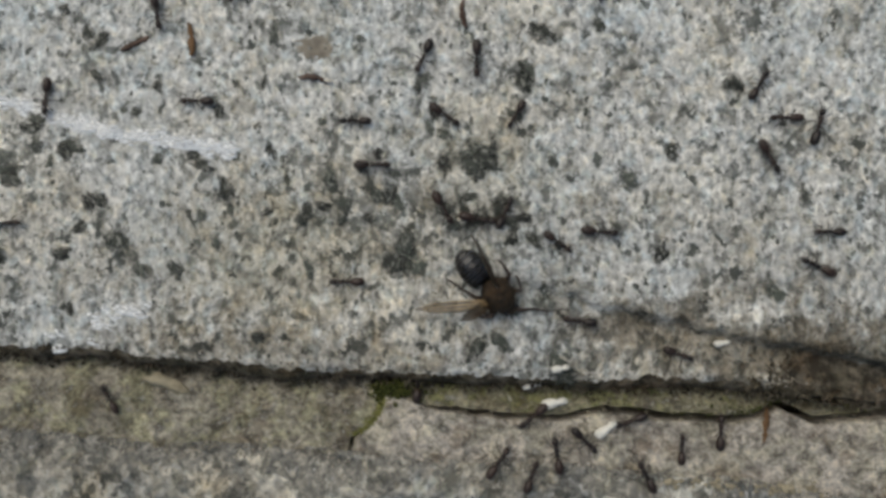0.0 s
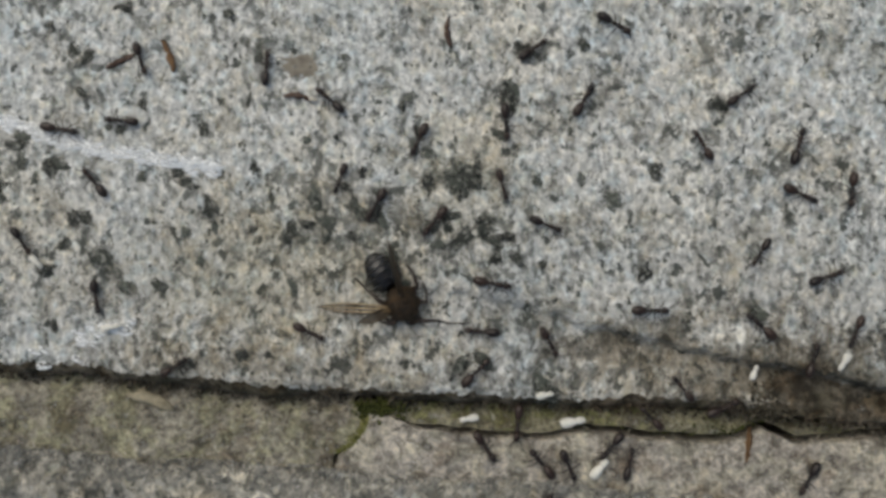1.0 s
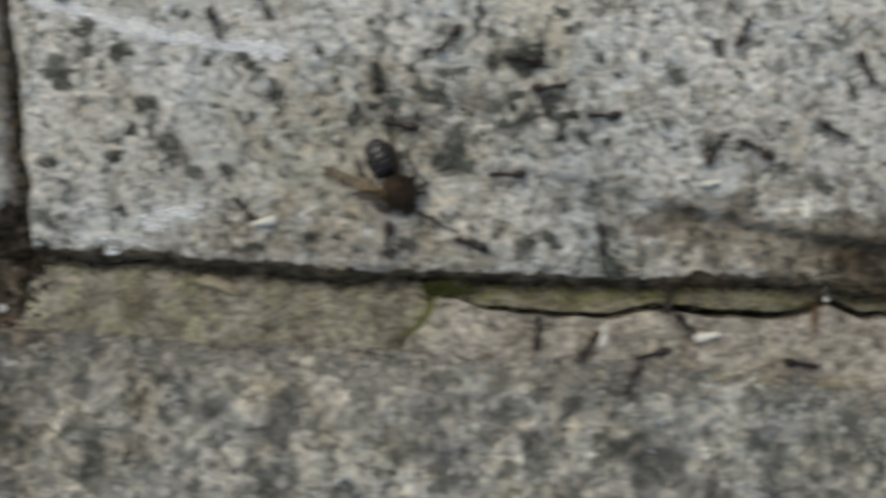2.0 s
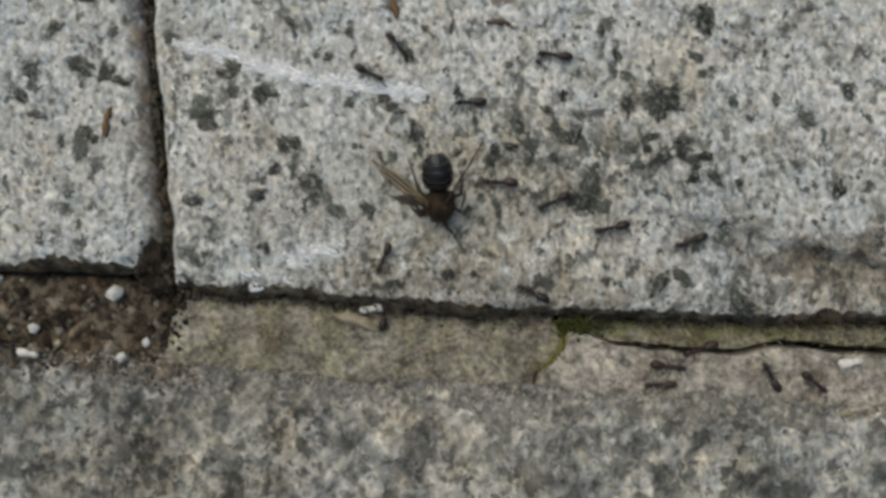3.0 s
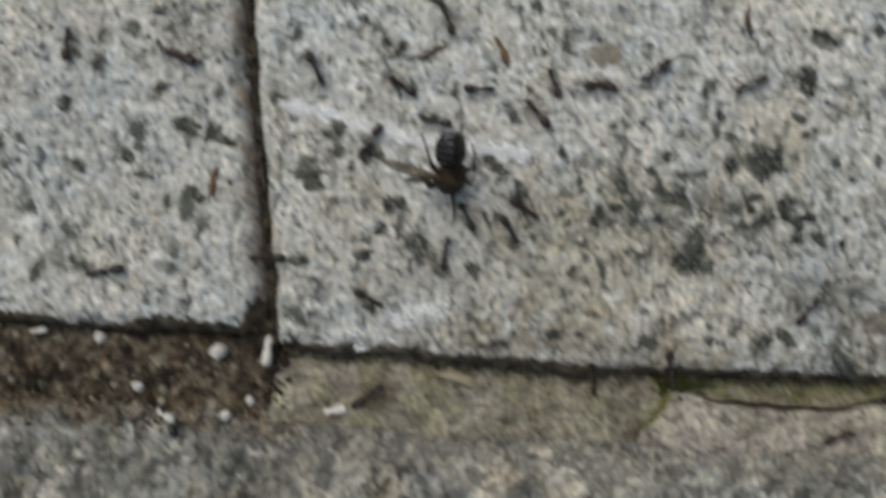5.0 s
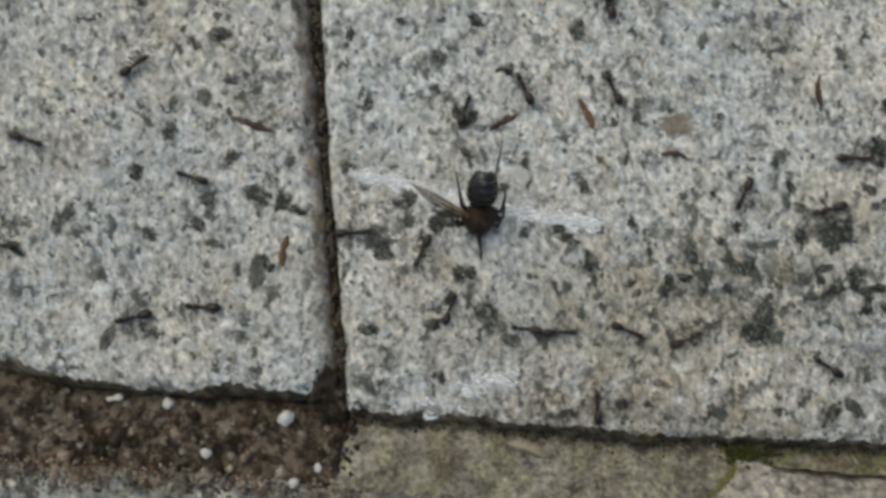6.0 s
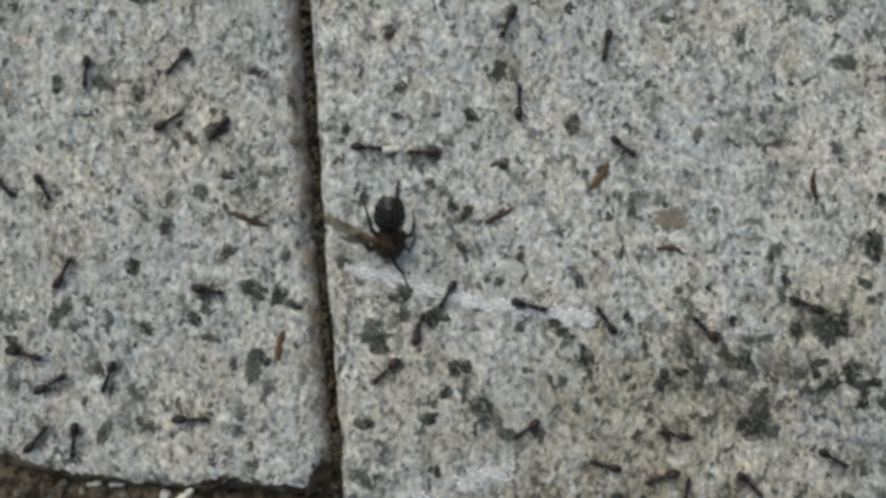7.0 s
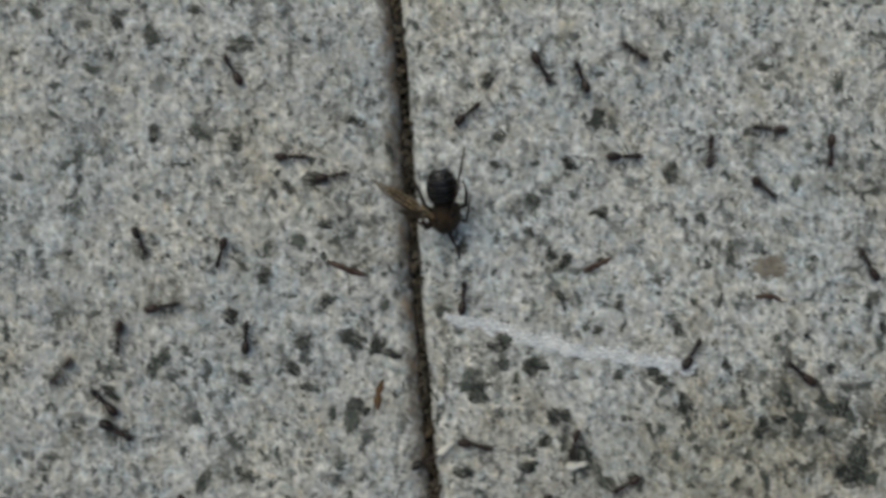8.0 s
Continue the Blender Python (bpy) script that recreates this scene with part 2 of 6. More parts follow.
def mortar(name, a, b, green):
    n = Nodes(name)
    base = n.mix(n.step(n.noise(0.3, 5.0, 0.65), 0.43, 0.57), a, b)
    sand = n.noise(1.6, 6.0, 0.75)
    base = n.mix(1.0, base, n.ramp(sand, [(0.38, (0.50, 0.48, 0.45)), (0.5, (0.97, 0.97, 0.97)), (0.62, (1.52, 1.5, 1.43))]), "MULTIPLY")
    patch = n.noise(0.16, 5.0, 0.72, n.vec("ADD", n.p, (40.0, 9.0, 2.0)))
    base = n.mix(1.0, base, n.ramp(patch, [(0.36, (0.66, 0.60, 0.55)), (0.48, (0.98, 0.97, 0.97)), (0.62, (1.22, 1.2, 1.17))]), "MULTIPLY")
    base = n.mix(n.math("MULTIPLY", n.step(n.noise(0.25, 5.0, 0.7), 0.46, 0.58), green), base, n.mix(1.0, base, (0.62, 0.72, 0.20), "MULTIPLY"))
    base = n.mix(n.math("MULTIPLY", n.step(n.noise(0.6, 6.0, 0.75), 0.535, 0.61), 0.75), base, (0.065, 0.055, 0.043))
    base = n.mix(n.math("MULTIPLY", n.step(n.noise(1.2, 4.0, 0.7), 0.58, 0.65), 0.6), base, (0.50, 0.48, 0.42))
    n.bump(n.noise(2.6, 6.0, 0.75), 1.0, 0.0004)
    return n.done(base, 0.92, 0.2)


def chalk():
    n = Nodes("chalky_scuff")
    n.put(n.bsdf.inputs["Alpha"], n.step(n.noise(1.3, 5.0, 0.75), 0.41, 0.55))
    return n.done(n.mix(n.noise(0.8), (0.74, 0.74, 0.73), (0.88, 0.88, 0.86)), 0.9, 0.2)


def smear():
    """Thin cement film that breaks up into spots."""
    n = Nodes("cement_film")
    sand = n.noise(1.4, 6.0, 0.72)
    base = n.mix(n.step(n.noise(0.4, 5.0, 0.65), 0.43, 0.57), (0.20, 0.19, 0.165), (0.30, 0.28, 0.24))
    base = n.mix(1.0, base, n.ramp(sand, [(0.38, (0.5, 0.49, 0.47)), (0.5, (0.95, 0.95, 0.95)), (0.62, (1.5, 1.48, 1.42))]), "MULTIPLY")
    n.put(n.bsdf.inputs["Alpha"], n.step(n.noise(0.55, 6.0, 0.75, n.vec("ADD", n.p, (3.0, 8.0, 0.0))), 0.46, 0.54))
    n.bump(sand, 0.9, 0.0003)
    return n.done(base, 0.9, 0.2)


def soil(name, a, b):
    n = Nodes(name)
    base = n.mix(n.step(n.noise(0.7, 6.0, 0.72), 0.42, 0.6), a, b)
    tone = n.noise(0.22, 5.0, 0.7, color=True)
    t0, t1, t2 = n.split(tone)[0:3]
    base = n.mix(n.math("MULTIPLY", n.step(t0, 0.48, 0.62), 0.75), base, n.mix(1.0, base, (1.08, 0.92, 0.78), "MULTIPLY"))
    base = n.mix(n.math("MULTIPLY", n.step(t1, 0.48, 0.60), 0.8), base, n.mix(1.0, base, (0.58, 0.60, 0.54), "MULTIPLY"))
    base = n.mix(n.math("MULTIPLY", n.step(t2, 0.54, 0.64), 0.6), base, n.mix(1.0, base, (1.7, 1.65, 1.6), "MULTIPLY"))
    n.bump(n.noise(2.5, 5.0, 0.7), 1.0, 0.0004)
    return n.done(base, 0.95, 0.15)


def plain(name, a, b, scale, rough, spec=0.4, relief=0.00003):
    n = Nodes(name)
    base = n.mix(n.step(n.noise(scale, 4.0, 0.6), 0.3, 0.7), a, b)
    n.bump(n.noise(scale * 3, 3.0), 0.5, relief)
    return n.done(base, rough, spec)


def ant_skin(name, a, b):
    """Shiny chitin between black and reddish brown, a little different on each part."""
    n = Nodes(name)
    rnd = n.tree.nodes.new("ShaderNodeObjectInfo").outputs["Random"]
    base = n.mix(n.math("ADD", n.math("MULTIPLY", rnd, 0.6), n.math("MULTIPLY", n.step(n.noise(1.6, 3.0), 0.35, 0.65), 0.4)), a, b)
    n.bump(n.noise(6.0, 3.0), 0.4, 0.00003)
    return n.done(base, 0.36, 0.35)


def wing_material(name, alpha):
    n = Nodes(name)
    base = n.mix(n.step(n.noise(1.2, 3.0), 0.3, 0.7), (0.075, 0.048, 0.024), (0.15, 0.105, 0.06))
    n.bsdf.inputs["Alpha"].default_value = alpha
    return n.done(base, 0.28, 0.6)


M_MICA = mineral()
M_MORTAR_L = mortar("algae_mortar", (0.40, 0.37, 0.30), (0.255, 0.235, 0.19), 0.28)
M_MORTAR_R = mortar("brown_mortar", (0.53, 0.485, 0.42), (0.37, 0.338, 0.29), 0.12)
M_SLIVER = mortar("green_mortar", (0.24, 0.225, 0.155), (0.27, 0.25, 0.18), 0.5)
M_GREY = plain("grey_cement", (0.54, 0.54, 0.53), (0.36, 0.355, 0.34), 0.5, 0.9, 0.2, 0.0002)
M_RIM = soil("rim_coat", (0.048, 0.041, 0.030), (0.16, 0.138, 0.104))
M_SOIL = soil("dark_soil", (0.05, 0.039, 0.028), (0.20, 0.165, 0.12))
M_BED = soil("black_joint_dirt", (0.03, 0.024, 0.017), (0.075, 0.06, 0.045))
M_STONE = soil("brown_stone_bits", (0.15, 0.122, 0.094), (0.36, 0.315, 0.255))
M_CRUST = plain("tan_crust", (0.46, 0.41, 0.335), (0.33, 0.29, 0.235), 0.9, 0.9, 0.2, 0.0001)
M_SCUFF = chalk()
M_SMEAR = smear()
M_MOSS = plain("moss", (0.10, 0.105, 0.03), (0.22, 0.21, 0.07), 1.2, 0.9, 0.2, 0.0001)
M_DARKMOSS = plain("dark_moss", (0.03, 0.035, 0.008), (0.06, 0.065, 0.015), 1.2, 0.9, 0.2, 0.0001)
M_ANT = ant_skin("ant_black", (0.007, 0.0055, 0.005), (0.040, 0.022, 0.015))
M_ANT_LEG = ant_skin("ant_leg_brown", (0.016, 0.011, 0.009), (0.048, 0.031, 0.022))
M_BODY = plain("insect_black", (0.006, 0.0055, 0.005), (0.024, 0.018, 0.014), 1.6, 0.25, 0.8, 0.00014)
M_THORAX = plain("insect_dark_brown", (0.006, 0.005, 0.003), (0.055, 0.031, 0.013), 1.4, 0.5, 0.25, 0.0008)
# Pale plate margin, with the abdomen's bluish sky sheen mixed into its colour.
M_BAND = plain("insect_band", (0.19, 0.195, 0.215), (0.03, 0.03, 0.03), 0.9, 0.4, 0.4)
M_WING = wing_material("amber_wing", 0.66)
M_CLEAR_WING = wing_material("smoky_wing", 0.8)
# Pale gold puts the wing's sun glint into the vein colour.
M_VEIN_GLINT = plain("wing_vein_glint", (0.22, 0.14, 0.065), (0.5, 0.37, 0.2), 0.5, 0.3)
M_ROOT = plain("wing_root", (0.26, 0.16, 0.08), (0.36, 0.24, 0.13), 1.0, 0.5)
M_PUPA = plain("pupa_cream", (0.60, 0.57, 0.49), (0.72, 0.69, 0.62), 1.0, 0.5)
M_PEBBLE = plain("white_grit", (0.46, 0.44, 0.40), (0.66, 0.64, 0.59), 1.5, 0.8)
M_CHIP = plain("buff_chip", (0.38, 0.33, 0.23), (0.22, 0.19, 0.13), 1.0, 0.9, 0.2, 0.0003)
M_STRAW = plain("orange_husk", (0.30, 0.17, 0.08), (0.20, 0.11, 0.05), 1.0, 0.7)
M_HUSK = plain("brown_husk", (0.09, 0.05, 0.035), (0.22, 0.145, 0.11), 1.5, 0.6)
M_PALE = plain("pale_husk_tip", (0.5, 0.45, 0.36), (0.62, 0.58, 0.5), 1.5, 0.7)

# ---- shape of the ground, in millimetres ----
_lattice = np.random.RandomState(5).rand(512, 512)


def value_noise(x, y, size, seed=0):
    """Smooth random field of about 0 to 1 with lumps of the given size."""
    x, y = np.asarray(x) / size + seed * 37.3, np.asarray(y) / size + seed * 91.7
    i, j = np.floor(x).astype(int), np.floor(y).astype(int)
    u, v = x - i, y - j
    u, v = u * u * (3 - 2 * u), v * v * (3 - 2 * v)
    a = _lattice[i % 512, j % 512] * (1 - u) + _lattice[(i + 1) % 512, j % 512] * u
    b = _lattice[i % 512, (j + 1) % 512] * (1 - u) + _lattice[(i + 1) % 512, (j + 1) % 512] * u
    return a * (1 - v) + b * v


def fbm(x, y, size, octaves=4, seed=0):
    total, gain, norm = 0.0, 1.0, 0.0
    for k in range(octaves):
        total, norm = total + gain * value_noise(x, y, size / 2 ** k, seed + k), norm + gain
        gain *= 0.55
    return total / norm - 0.5


def line(points, wobble=0.0, size=3.0, seed=0):
    """A curve through a few points, ragged by wobble."""
    a, b = zip(*points)
    return lambda s: np.interp(s, a, b) + wobble * 2 * fbm(s, 0 * np.asarray(s), size, 4, seed)


# front edge of the two slabs, as y over x
edge_right = line([(-24, -5.2), (-21.5, -5.9), (-14, -7.3), (-9, -6.8), (-1.5, -8.0), (6, -8.5), (13.7, -9.3), (23, -8.9), (27, -9.4),
                   (33, -9.7), (42, -10.0), (54, -10.3), (66, -11.0), (77, -11.9), (400, -36)], 0.45, 4.0, 3)
edge_left = line([(-400, 14), (-75, 0.2), (-62, -1.0), (-53, -2.6), (-43, -3.9), (-30, -4.5), (-24, -4.6), (-22, -4.6)], 0.3, 5.0, 5)
# middle of the gap between them, as x over y
gap = line([(-20, -21.6), (-4, -22.1), (3, -22.3), (9, -22.9), (15, -23.3), (22, -23.9), (29, -24.4), (35, -24.8), (42, -25.2), (49, -25.6), (56, -26.3), (400, -56)],
           0.12, 5.0, 8)
# where the lower stone begins, the crack in the mortar, the flaked edge of the slab
lower_top = line([(-400, -2), (-50, -12.4), (-41, -12.6), (-33, -13.5), (-24, -14.3), (-18, -14.9), (-9, -15.6), (-1.5, -16.3), (6, -16.8), (14, -17.2),
                  (26, -17.9), (33, -18.3), (43, -18.4), (55, -19.5), (67, -21.3), (78, -22.3), (400, -40)], 0.7, 7.0, 11)
crack = line([(20, -10.2), (23.7, -11.2), (27.3, -12.4), (32.7, -12.9), (38, -13.4), (42, -13.3), (46.8, -12.3), (53, -13.2), (62, -13.4), (65.6, -11.6), (69.4, -13.4),
              (73, -13.4), (77, -12.9), (100, -14), (400, -38)], 0.28, 2.0, 14)
flake = line([(20, 3.6), (26, 2.9), (37.6, 1.2), (48, -1.3), (56, -3.6), (66, -5.4), (77, -7.6), (130, -16)], 0.4, 5.0, 17)
moss_bend = line([(-40, 15), (-15.6, 19.0), (-14.6, 20.6), (-13.2, 21.8), (-11.4, 22.4), (-9.6, 21.0), (0, 21.0)], 0.12, 1.0, 19)


soil_bend = line([(-30, -25.0), (-15, -23.6), (-12, -22.6), (-8, -21.2), (-5, -20.4), (5, -20)], 0.9, 2.5, 23)


def slab_height(x, y):
    z = 0.7 * fbm(x, y, 22, 3, 1) + 0.5 * fbm(x, y, 2.6, 4, 2)
    z = z - 0.35 * np.clip(fbm(x, y, 1.6, 3, 4) - 0.12, 0, 1) * 4 * 0.4
    depth = 1.05 * np.clip((x - 26) / 22, 0, 1) + 0.9 * np.clip((x - 60) / 8, 0, 1) + 0.25 * np.clip((x - 26) / 4, 0, 1)
    below = flake(x) - y + 1.3 * fbm(x, y, 3.2, 3, 6)
    ramp = np.clip((below + 0.5) / 1.1, 0, 1)
    return z - depth * ramp * ramp * (3 - 2 * ramp) * (1 - 0.35 * np.clip(below / 6, 0, 1))


def mortar_height(x, y):
    z = -1.75 + 0.9 * fbm(x, y, 7, 4, 21) + 0.45 * fbm(x, y, 1.4, 3, 22)
    return z - 2.0 * np.exp(-np.clip(edge_right(x) - y, 0, 50) / 1.3)


def soil_height(x, y):
    return -2.3 + 2.4 * fbm(x, y, 3.5, 4, 25) - 1.6 * np.exp(-np.clip(edge_left(x) - y, 0, 50) / 1.2)


def lower_height(x, y):
    return -1.6 + 0.9 * fbm(x, y, 14, 3, 31) + 1.7 * fbm(x, y, 2.6, 4, 32)


def ground_field(x, y):
    """Height of whatever an insect would stand on, for many places at once."""
    east = x > gap(y)
    upper = np.where(east, y > edge_right(x) + 0.8, y > edge_left(x) + 0.8)
    joint = np.where(x < soil_bend(y), soil_height(x, y), mortar_height(x, y))
    return np.where(upper, slab_height(x, y), np.where(y > lower_top(x), joint, lower_height(x, y)))


def ground_z(x, y):
    return float(ground_field(np.float64(x), np.float64(y)))


def part(name, bm, material, parent=None, label="", smooth=True):
    me = bpy.data.meshes.new(name)
    bm.to_mesh(me)
    bm.free()
    return part_mesh(name, me, material, parent, label, smooth)


def part_mesh(name, me, material, parent=None, label="", smooth=True):
    if smooth:
        me.polygons.foreach_set("use_smooth", [True] * len(me.polygons))
    if material and not me.materials:
        me.materials.append(material)
    ob = new(name, me)
    if parent:
        ob.parent = parent
    if label:
        tagged(ob, label)
    return ob


def rounding(d, x, y, radius):
    """How far a worn edge has sunk at the distance d from it."""
    r = radius * (0.75 + 1.1 * (fbm(x, y, 4, 3, 41) + 0.3))
    k = np.clip(1 - d / r, 0, 1)
    return r * (1 - np.sqrt(np.clip(1 - k * k, 0, 1))) * 0.9


def sheet(name, us, vs, place, height, material, parent, radius=1.0, free=(), floor=-9.0, label=""):
    """A worn piece of stone or mortar: a relief over a grid of us by vs, its sides rounded over and carried down.
    place(u, v) gives x, y; free names the sides ("l", "r", "b", "t") that are not rounded."""
    u, v = np.meshgrid(us, vs, indexing="ij")
    x, y = place(u, v)
    z = height(x, y)
    d = np.full(x.shape, 99.0)
    for side, gone in (("l", u - us[0]), ("r", us[-1] - u), ("b", v - vs[0]), ("t", vs[-1] - v)):
        if side not in free:
            d = np.minimum(d, gone)
    z = z - rounding(d, x, y, radius)
    nu, nv = x.shape
    co = np.stack([x, y, z], -1).reshape(-1, 3)
    idx = np.arange(nu * nv).reshape(nu, nv)
    quads = np.stack([idx[:-1, :-1], idx[1:, :-1], idx[1:, 1:], idx[:-1, 1:]], -1).reshape(-1, 4)
    rim = np.concatenate([idx[:, 0], idx[-1, 1:], idx[-2::-1, -1], idx[0, -2:0:-1]])
    low = co[rim].copy()
    low[:, 2] = floor
    base = len(co) + np.arange(len(rim))
    nxt = np.roll(np.arange(len(rim)), -1)
    sides = np.stack([rim, base, base[nxt], rim[nxt]], -1)
    me = bpy.data.meshes.new(name)
    me.from_pydata((np.concatenate([co, low]) * MM).tolist(), [], np.concatenate([quads, sides]).tolist())
    return part_mesh(name, me, material, parent, label)


def spread(fine_end, step, far, edge=True):
    """Offsets from a worn edge: close at the edge, even as far as fine_end, then widening to far."""
    a = [0.0, 0.08, 0.18, 0.3, 0.45, 0.62, 0.8] if edge else [0.0]
    while a[-1] < fine_end:
        a.append(a[-1] + step)
    while a[-1] < far:
        step *= 1.4
        a.append(a[-1] + step)
    return np.array(a)


def empty(name, label, category, kind=""):
    return tagged(new(name), label, category, kind=kind)


# ---- paving ----
def flat(name, size, z, segments):
    bm = bmesh.new()
    bmesh.ops.create_grid(bm, x_segments=segments, y_segments=segments, size=size)
    for vert in bm.verts:
        vert.co.z = z
    return bm


tagged(part("ground", flat("ground", 40.0, -0.0095, 8), granite("far_paving", 0.8, size=4.0)), "pale grey stone paving reaching into the distance", "ground", kind="structure")
tagged(part("joint_bed", flat("joint_bed", 0.30, -0.0085, 4), M_BED), "dark packed soil under the joints", "soil", kind="structure")

pavement = empty("pavement", "speckled pale granite paving slabs with narrow dirty joints", "paving", "structure")


def broken_corner(x, y):
    """The slab's relief with its front corner at the joint knocked off."""
    away = np.hypot((x + 23.4) / 1.9, (y + 4.2) / 3.0) + 0.8 * fbm(x, y, 2.0, 3, 91)
    return slab_height(x, y) - 2.0 * np.clip(1.25 - away, 0, 1)


def place_right(u, v):
    y0 = edge_right(gap(0) + u) + v
    x = gap(y0) + 0.42 + u
    return x, edge_right(x) + v


def place_left(u, v):
    y0 = edge_left(gap(0) - u) + v
    x = gap(y0) - 0.42 - u
    return x, edge_left(x) + v


slab_right = sheet("slab", spread(106, 0.32, 420), spread(72, 0.32, 330), place_right, slab_height, M_GRANITE, pavement, 2.2, ("r", "t"),
                   label="pale grey speckled granite slab with a flaked front edge")
slab_left = sheet("slab", -spread(54, 0.34, 300)[::-1], spread(62, 0.34, 330), lambda u, v: place_left(-u, v), broken_corner, M_GRANITE_LEFT, pavement, 2.3, ("l", "t"),
                  label="pale grey speckled granite slab with a tan crust along the joint")
lower = sheet("slab", np.concatenate([-spread(76, 0.4, 350, False)[:0:-1], spread(84, 0.4, 350, False)]), -spread(22, 0.35, 300)[::-1],
              lambda u, v: (u, lower_top(u) - 0.05 + v), lower_height, M_LOWER, pavement, 0.5, ("l", "r", "b", "t"), label="grimy grey weathered granite kerb stone")

mortar_joint = empty("mortar_joint", "cracked buff mortar joint with algae and dark gaps", "mortar", "structure")
unit = np.concatenate([[0, 0.004, 0.01, 0.018, 0.028], np.linspace(0.04, 0.96, 34), [0.972, 0.982, 0.99, 0.996, 1.0]])


def between(x0, x1, low, high, step):
    """Grid and placing for a strip between two curves over x0..x1."""
    us = np.concatenate([[x0, x0 + 0.1, x0 + 0.22], np.arange(x0 + 0.4, x1 - 0.3, step), [x1 - 0.2, x1 - 0.1, x1]])

    def place(u, v):
        a, b = low(u), high(u)
        return u, a + (b - a) * v / 9.0
    return us, unit * 9.0, place


def bent(us, vs, place, bend_left=None, bend_right=None):
    def moved(u, v):
        x, y = place(u, v)
        k = (u - us[0]) / (us[-1] - us[0])
        if bend_right:
            x = x + (bend_right(y) - us[-1]) * np.clip((k - 0.75) / 0.25, 0, 1)
        if bend_left:
            x = x + (bend_left(y) - us[0]) * np.clip(1 - k / 0.12, 0, 1)
        return x, y
    return us, vs, moved


sheet("mortar_piece", *bent(*between(-21.2, 21.6, lower_top, lambda x: edge_right(x) - 0.35, 0.28), bend_left=soil_bend, bend_right=lambda y: moss_bend(y) - 0.2), mortar_height, M_MORTAR_L,
      mortar_joint, 0.35, ("b", "l"), label="buff mortar stained green by algae")
sheet("mortar_piece", *bent(*between(20.6, 140, lower_top, lambda x: crack(x) - 0.22 - 0.55 * value_noise(x, 0 * x, 3.0, 71), 0.3), bend_left=lambda y: moss_bend(y) + 0.2),
      lambda x, y: mortar_height(x, y) + 0.15, M_MORTAR_R, mortar_joint, 0.3, ("b",), label="brown gritty mortar below the crack")
sheet("mortar_piece", *between(23.2, 140, lambda x: crack(x) + 0.14 + 0.25 * value_noise(x, 0 * x, 2.0, 72), lambda x: np.maximum(edge_right(x) - 0.3, crack(x) + 0.6), 0.3), lambda x, y: mortar_height(x, y) - 0.1,
      M_SLIVER, mortar_joint, 0.35, label="thin greenish mortar sliver above the crack")
joint_soil = sheet("joint_soil", *between(-120, -18.6, lower_top, lambda x: np.where(x > -23.4, edge_right(x) + 2, edge_left(x)) - 0.25, 0.3), lambda x, y: soil_height(x, y) - 1.2 * np.clip((x + 21.5) / 1.5, 0, 1), M_SOIL, None, 0.5, ("b", "r"))
tagged(joint_soil, "dark brown crumbly soil filling the joint", "soil", kind="structure")


# soil washed into the hollow where the slab's corner has broken away
hollow_end = line([(-30, 69.0), (-11, 66.5), (-8, 68), (-5, 70.5), (0, 73)], 4.0, 2.5, 51)
hollow = sheet("hollow_soil", *bent(*between(63, 110, lambda x: edge_right(x) + 0.5, lambda x: flake(x) - 0.1, 0.3), bend_left=hollow_end),
               lambda x, y: slab_height(x, y) + 0.12 + 0.9 * fbm(x, y, 2.2, 4, 61), M_RIM, None, 0.4)
tagged(hollow, "dark brown soil in the slab's broken hollow", "soil", kind="structure")


def rim_coat(edge, x0, x1, slab, seed):
    """A ragged dark brown coat on a slab's rounded front edge, of uneven width."""
    xs = np.arange(x0, x1, 0.16)
    wide = 0.45 + 2.8 * np.clip(fbm(xs, 0 * xs, 6.0, 5, seed) + 0.14, 0.0, 1.0) + 0.6 * value_noise(xs, 0 * xs, 0.5, seed)
    x, q = np.meshgrid(xs, np.linspace(0, 1, 14) ** 2.2, indexing="ij")
    d = q * wide[:, None]
    y = edge(x) + d
    z = slab_height(x, y) - rounding(d, x, y, 2.2) + np.where(q > 0.95, -0.05, 0.08) + 0.12 * fbm(x, y, 0.8, 2, seed + 3)
    n, m = x.shape
    idx = np.arange(n * m).reshape(n, m)
    quads = np.stack([idx[:-1, :-1], idx[1:, :-1], idx[1:, 1:], idx[:-1, 1:]], -1).reshape(-1, 4)
    me = bpy.data.meshes.new("dark_coat")
    me.from_pydata((np.stack([x, y, z], -1).reshape(-1, 3) * MM).tolist(), [], quads.tolist())
    part_mesh("dark_coat", me, M_RIM, slab, "dark coat on the worn front edge")


rim_coat(edge_right, -21.0, 84.0, slab_right, 81)
rim_coat(edge_left, -76.0, -23.6, slab_left, 86)


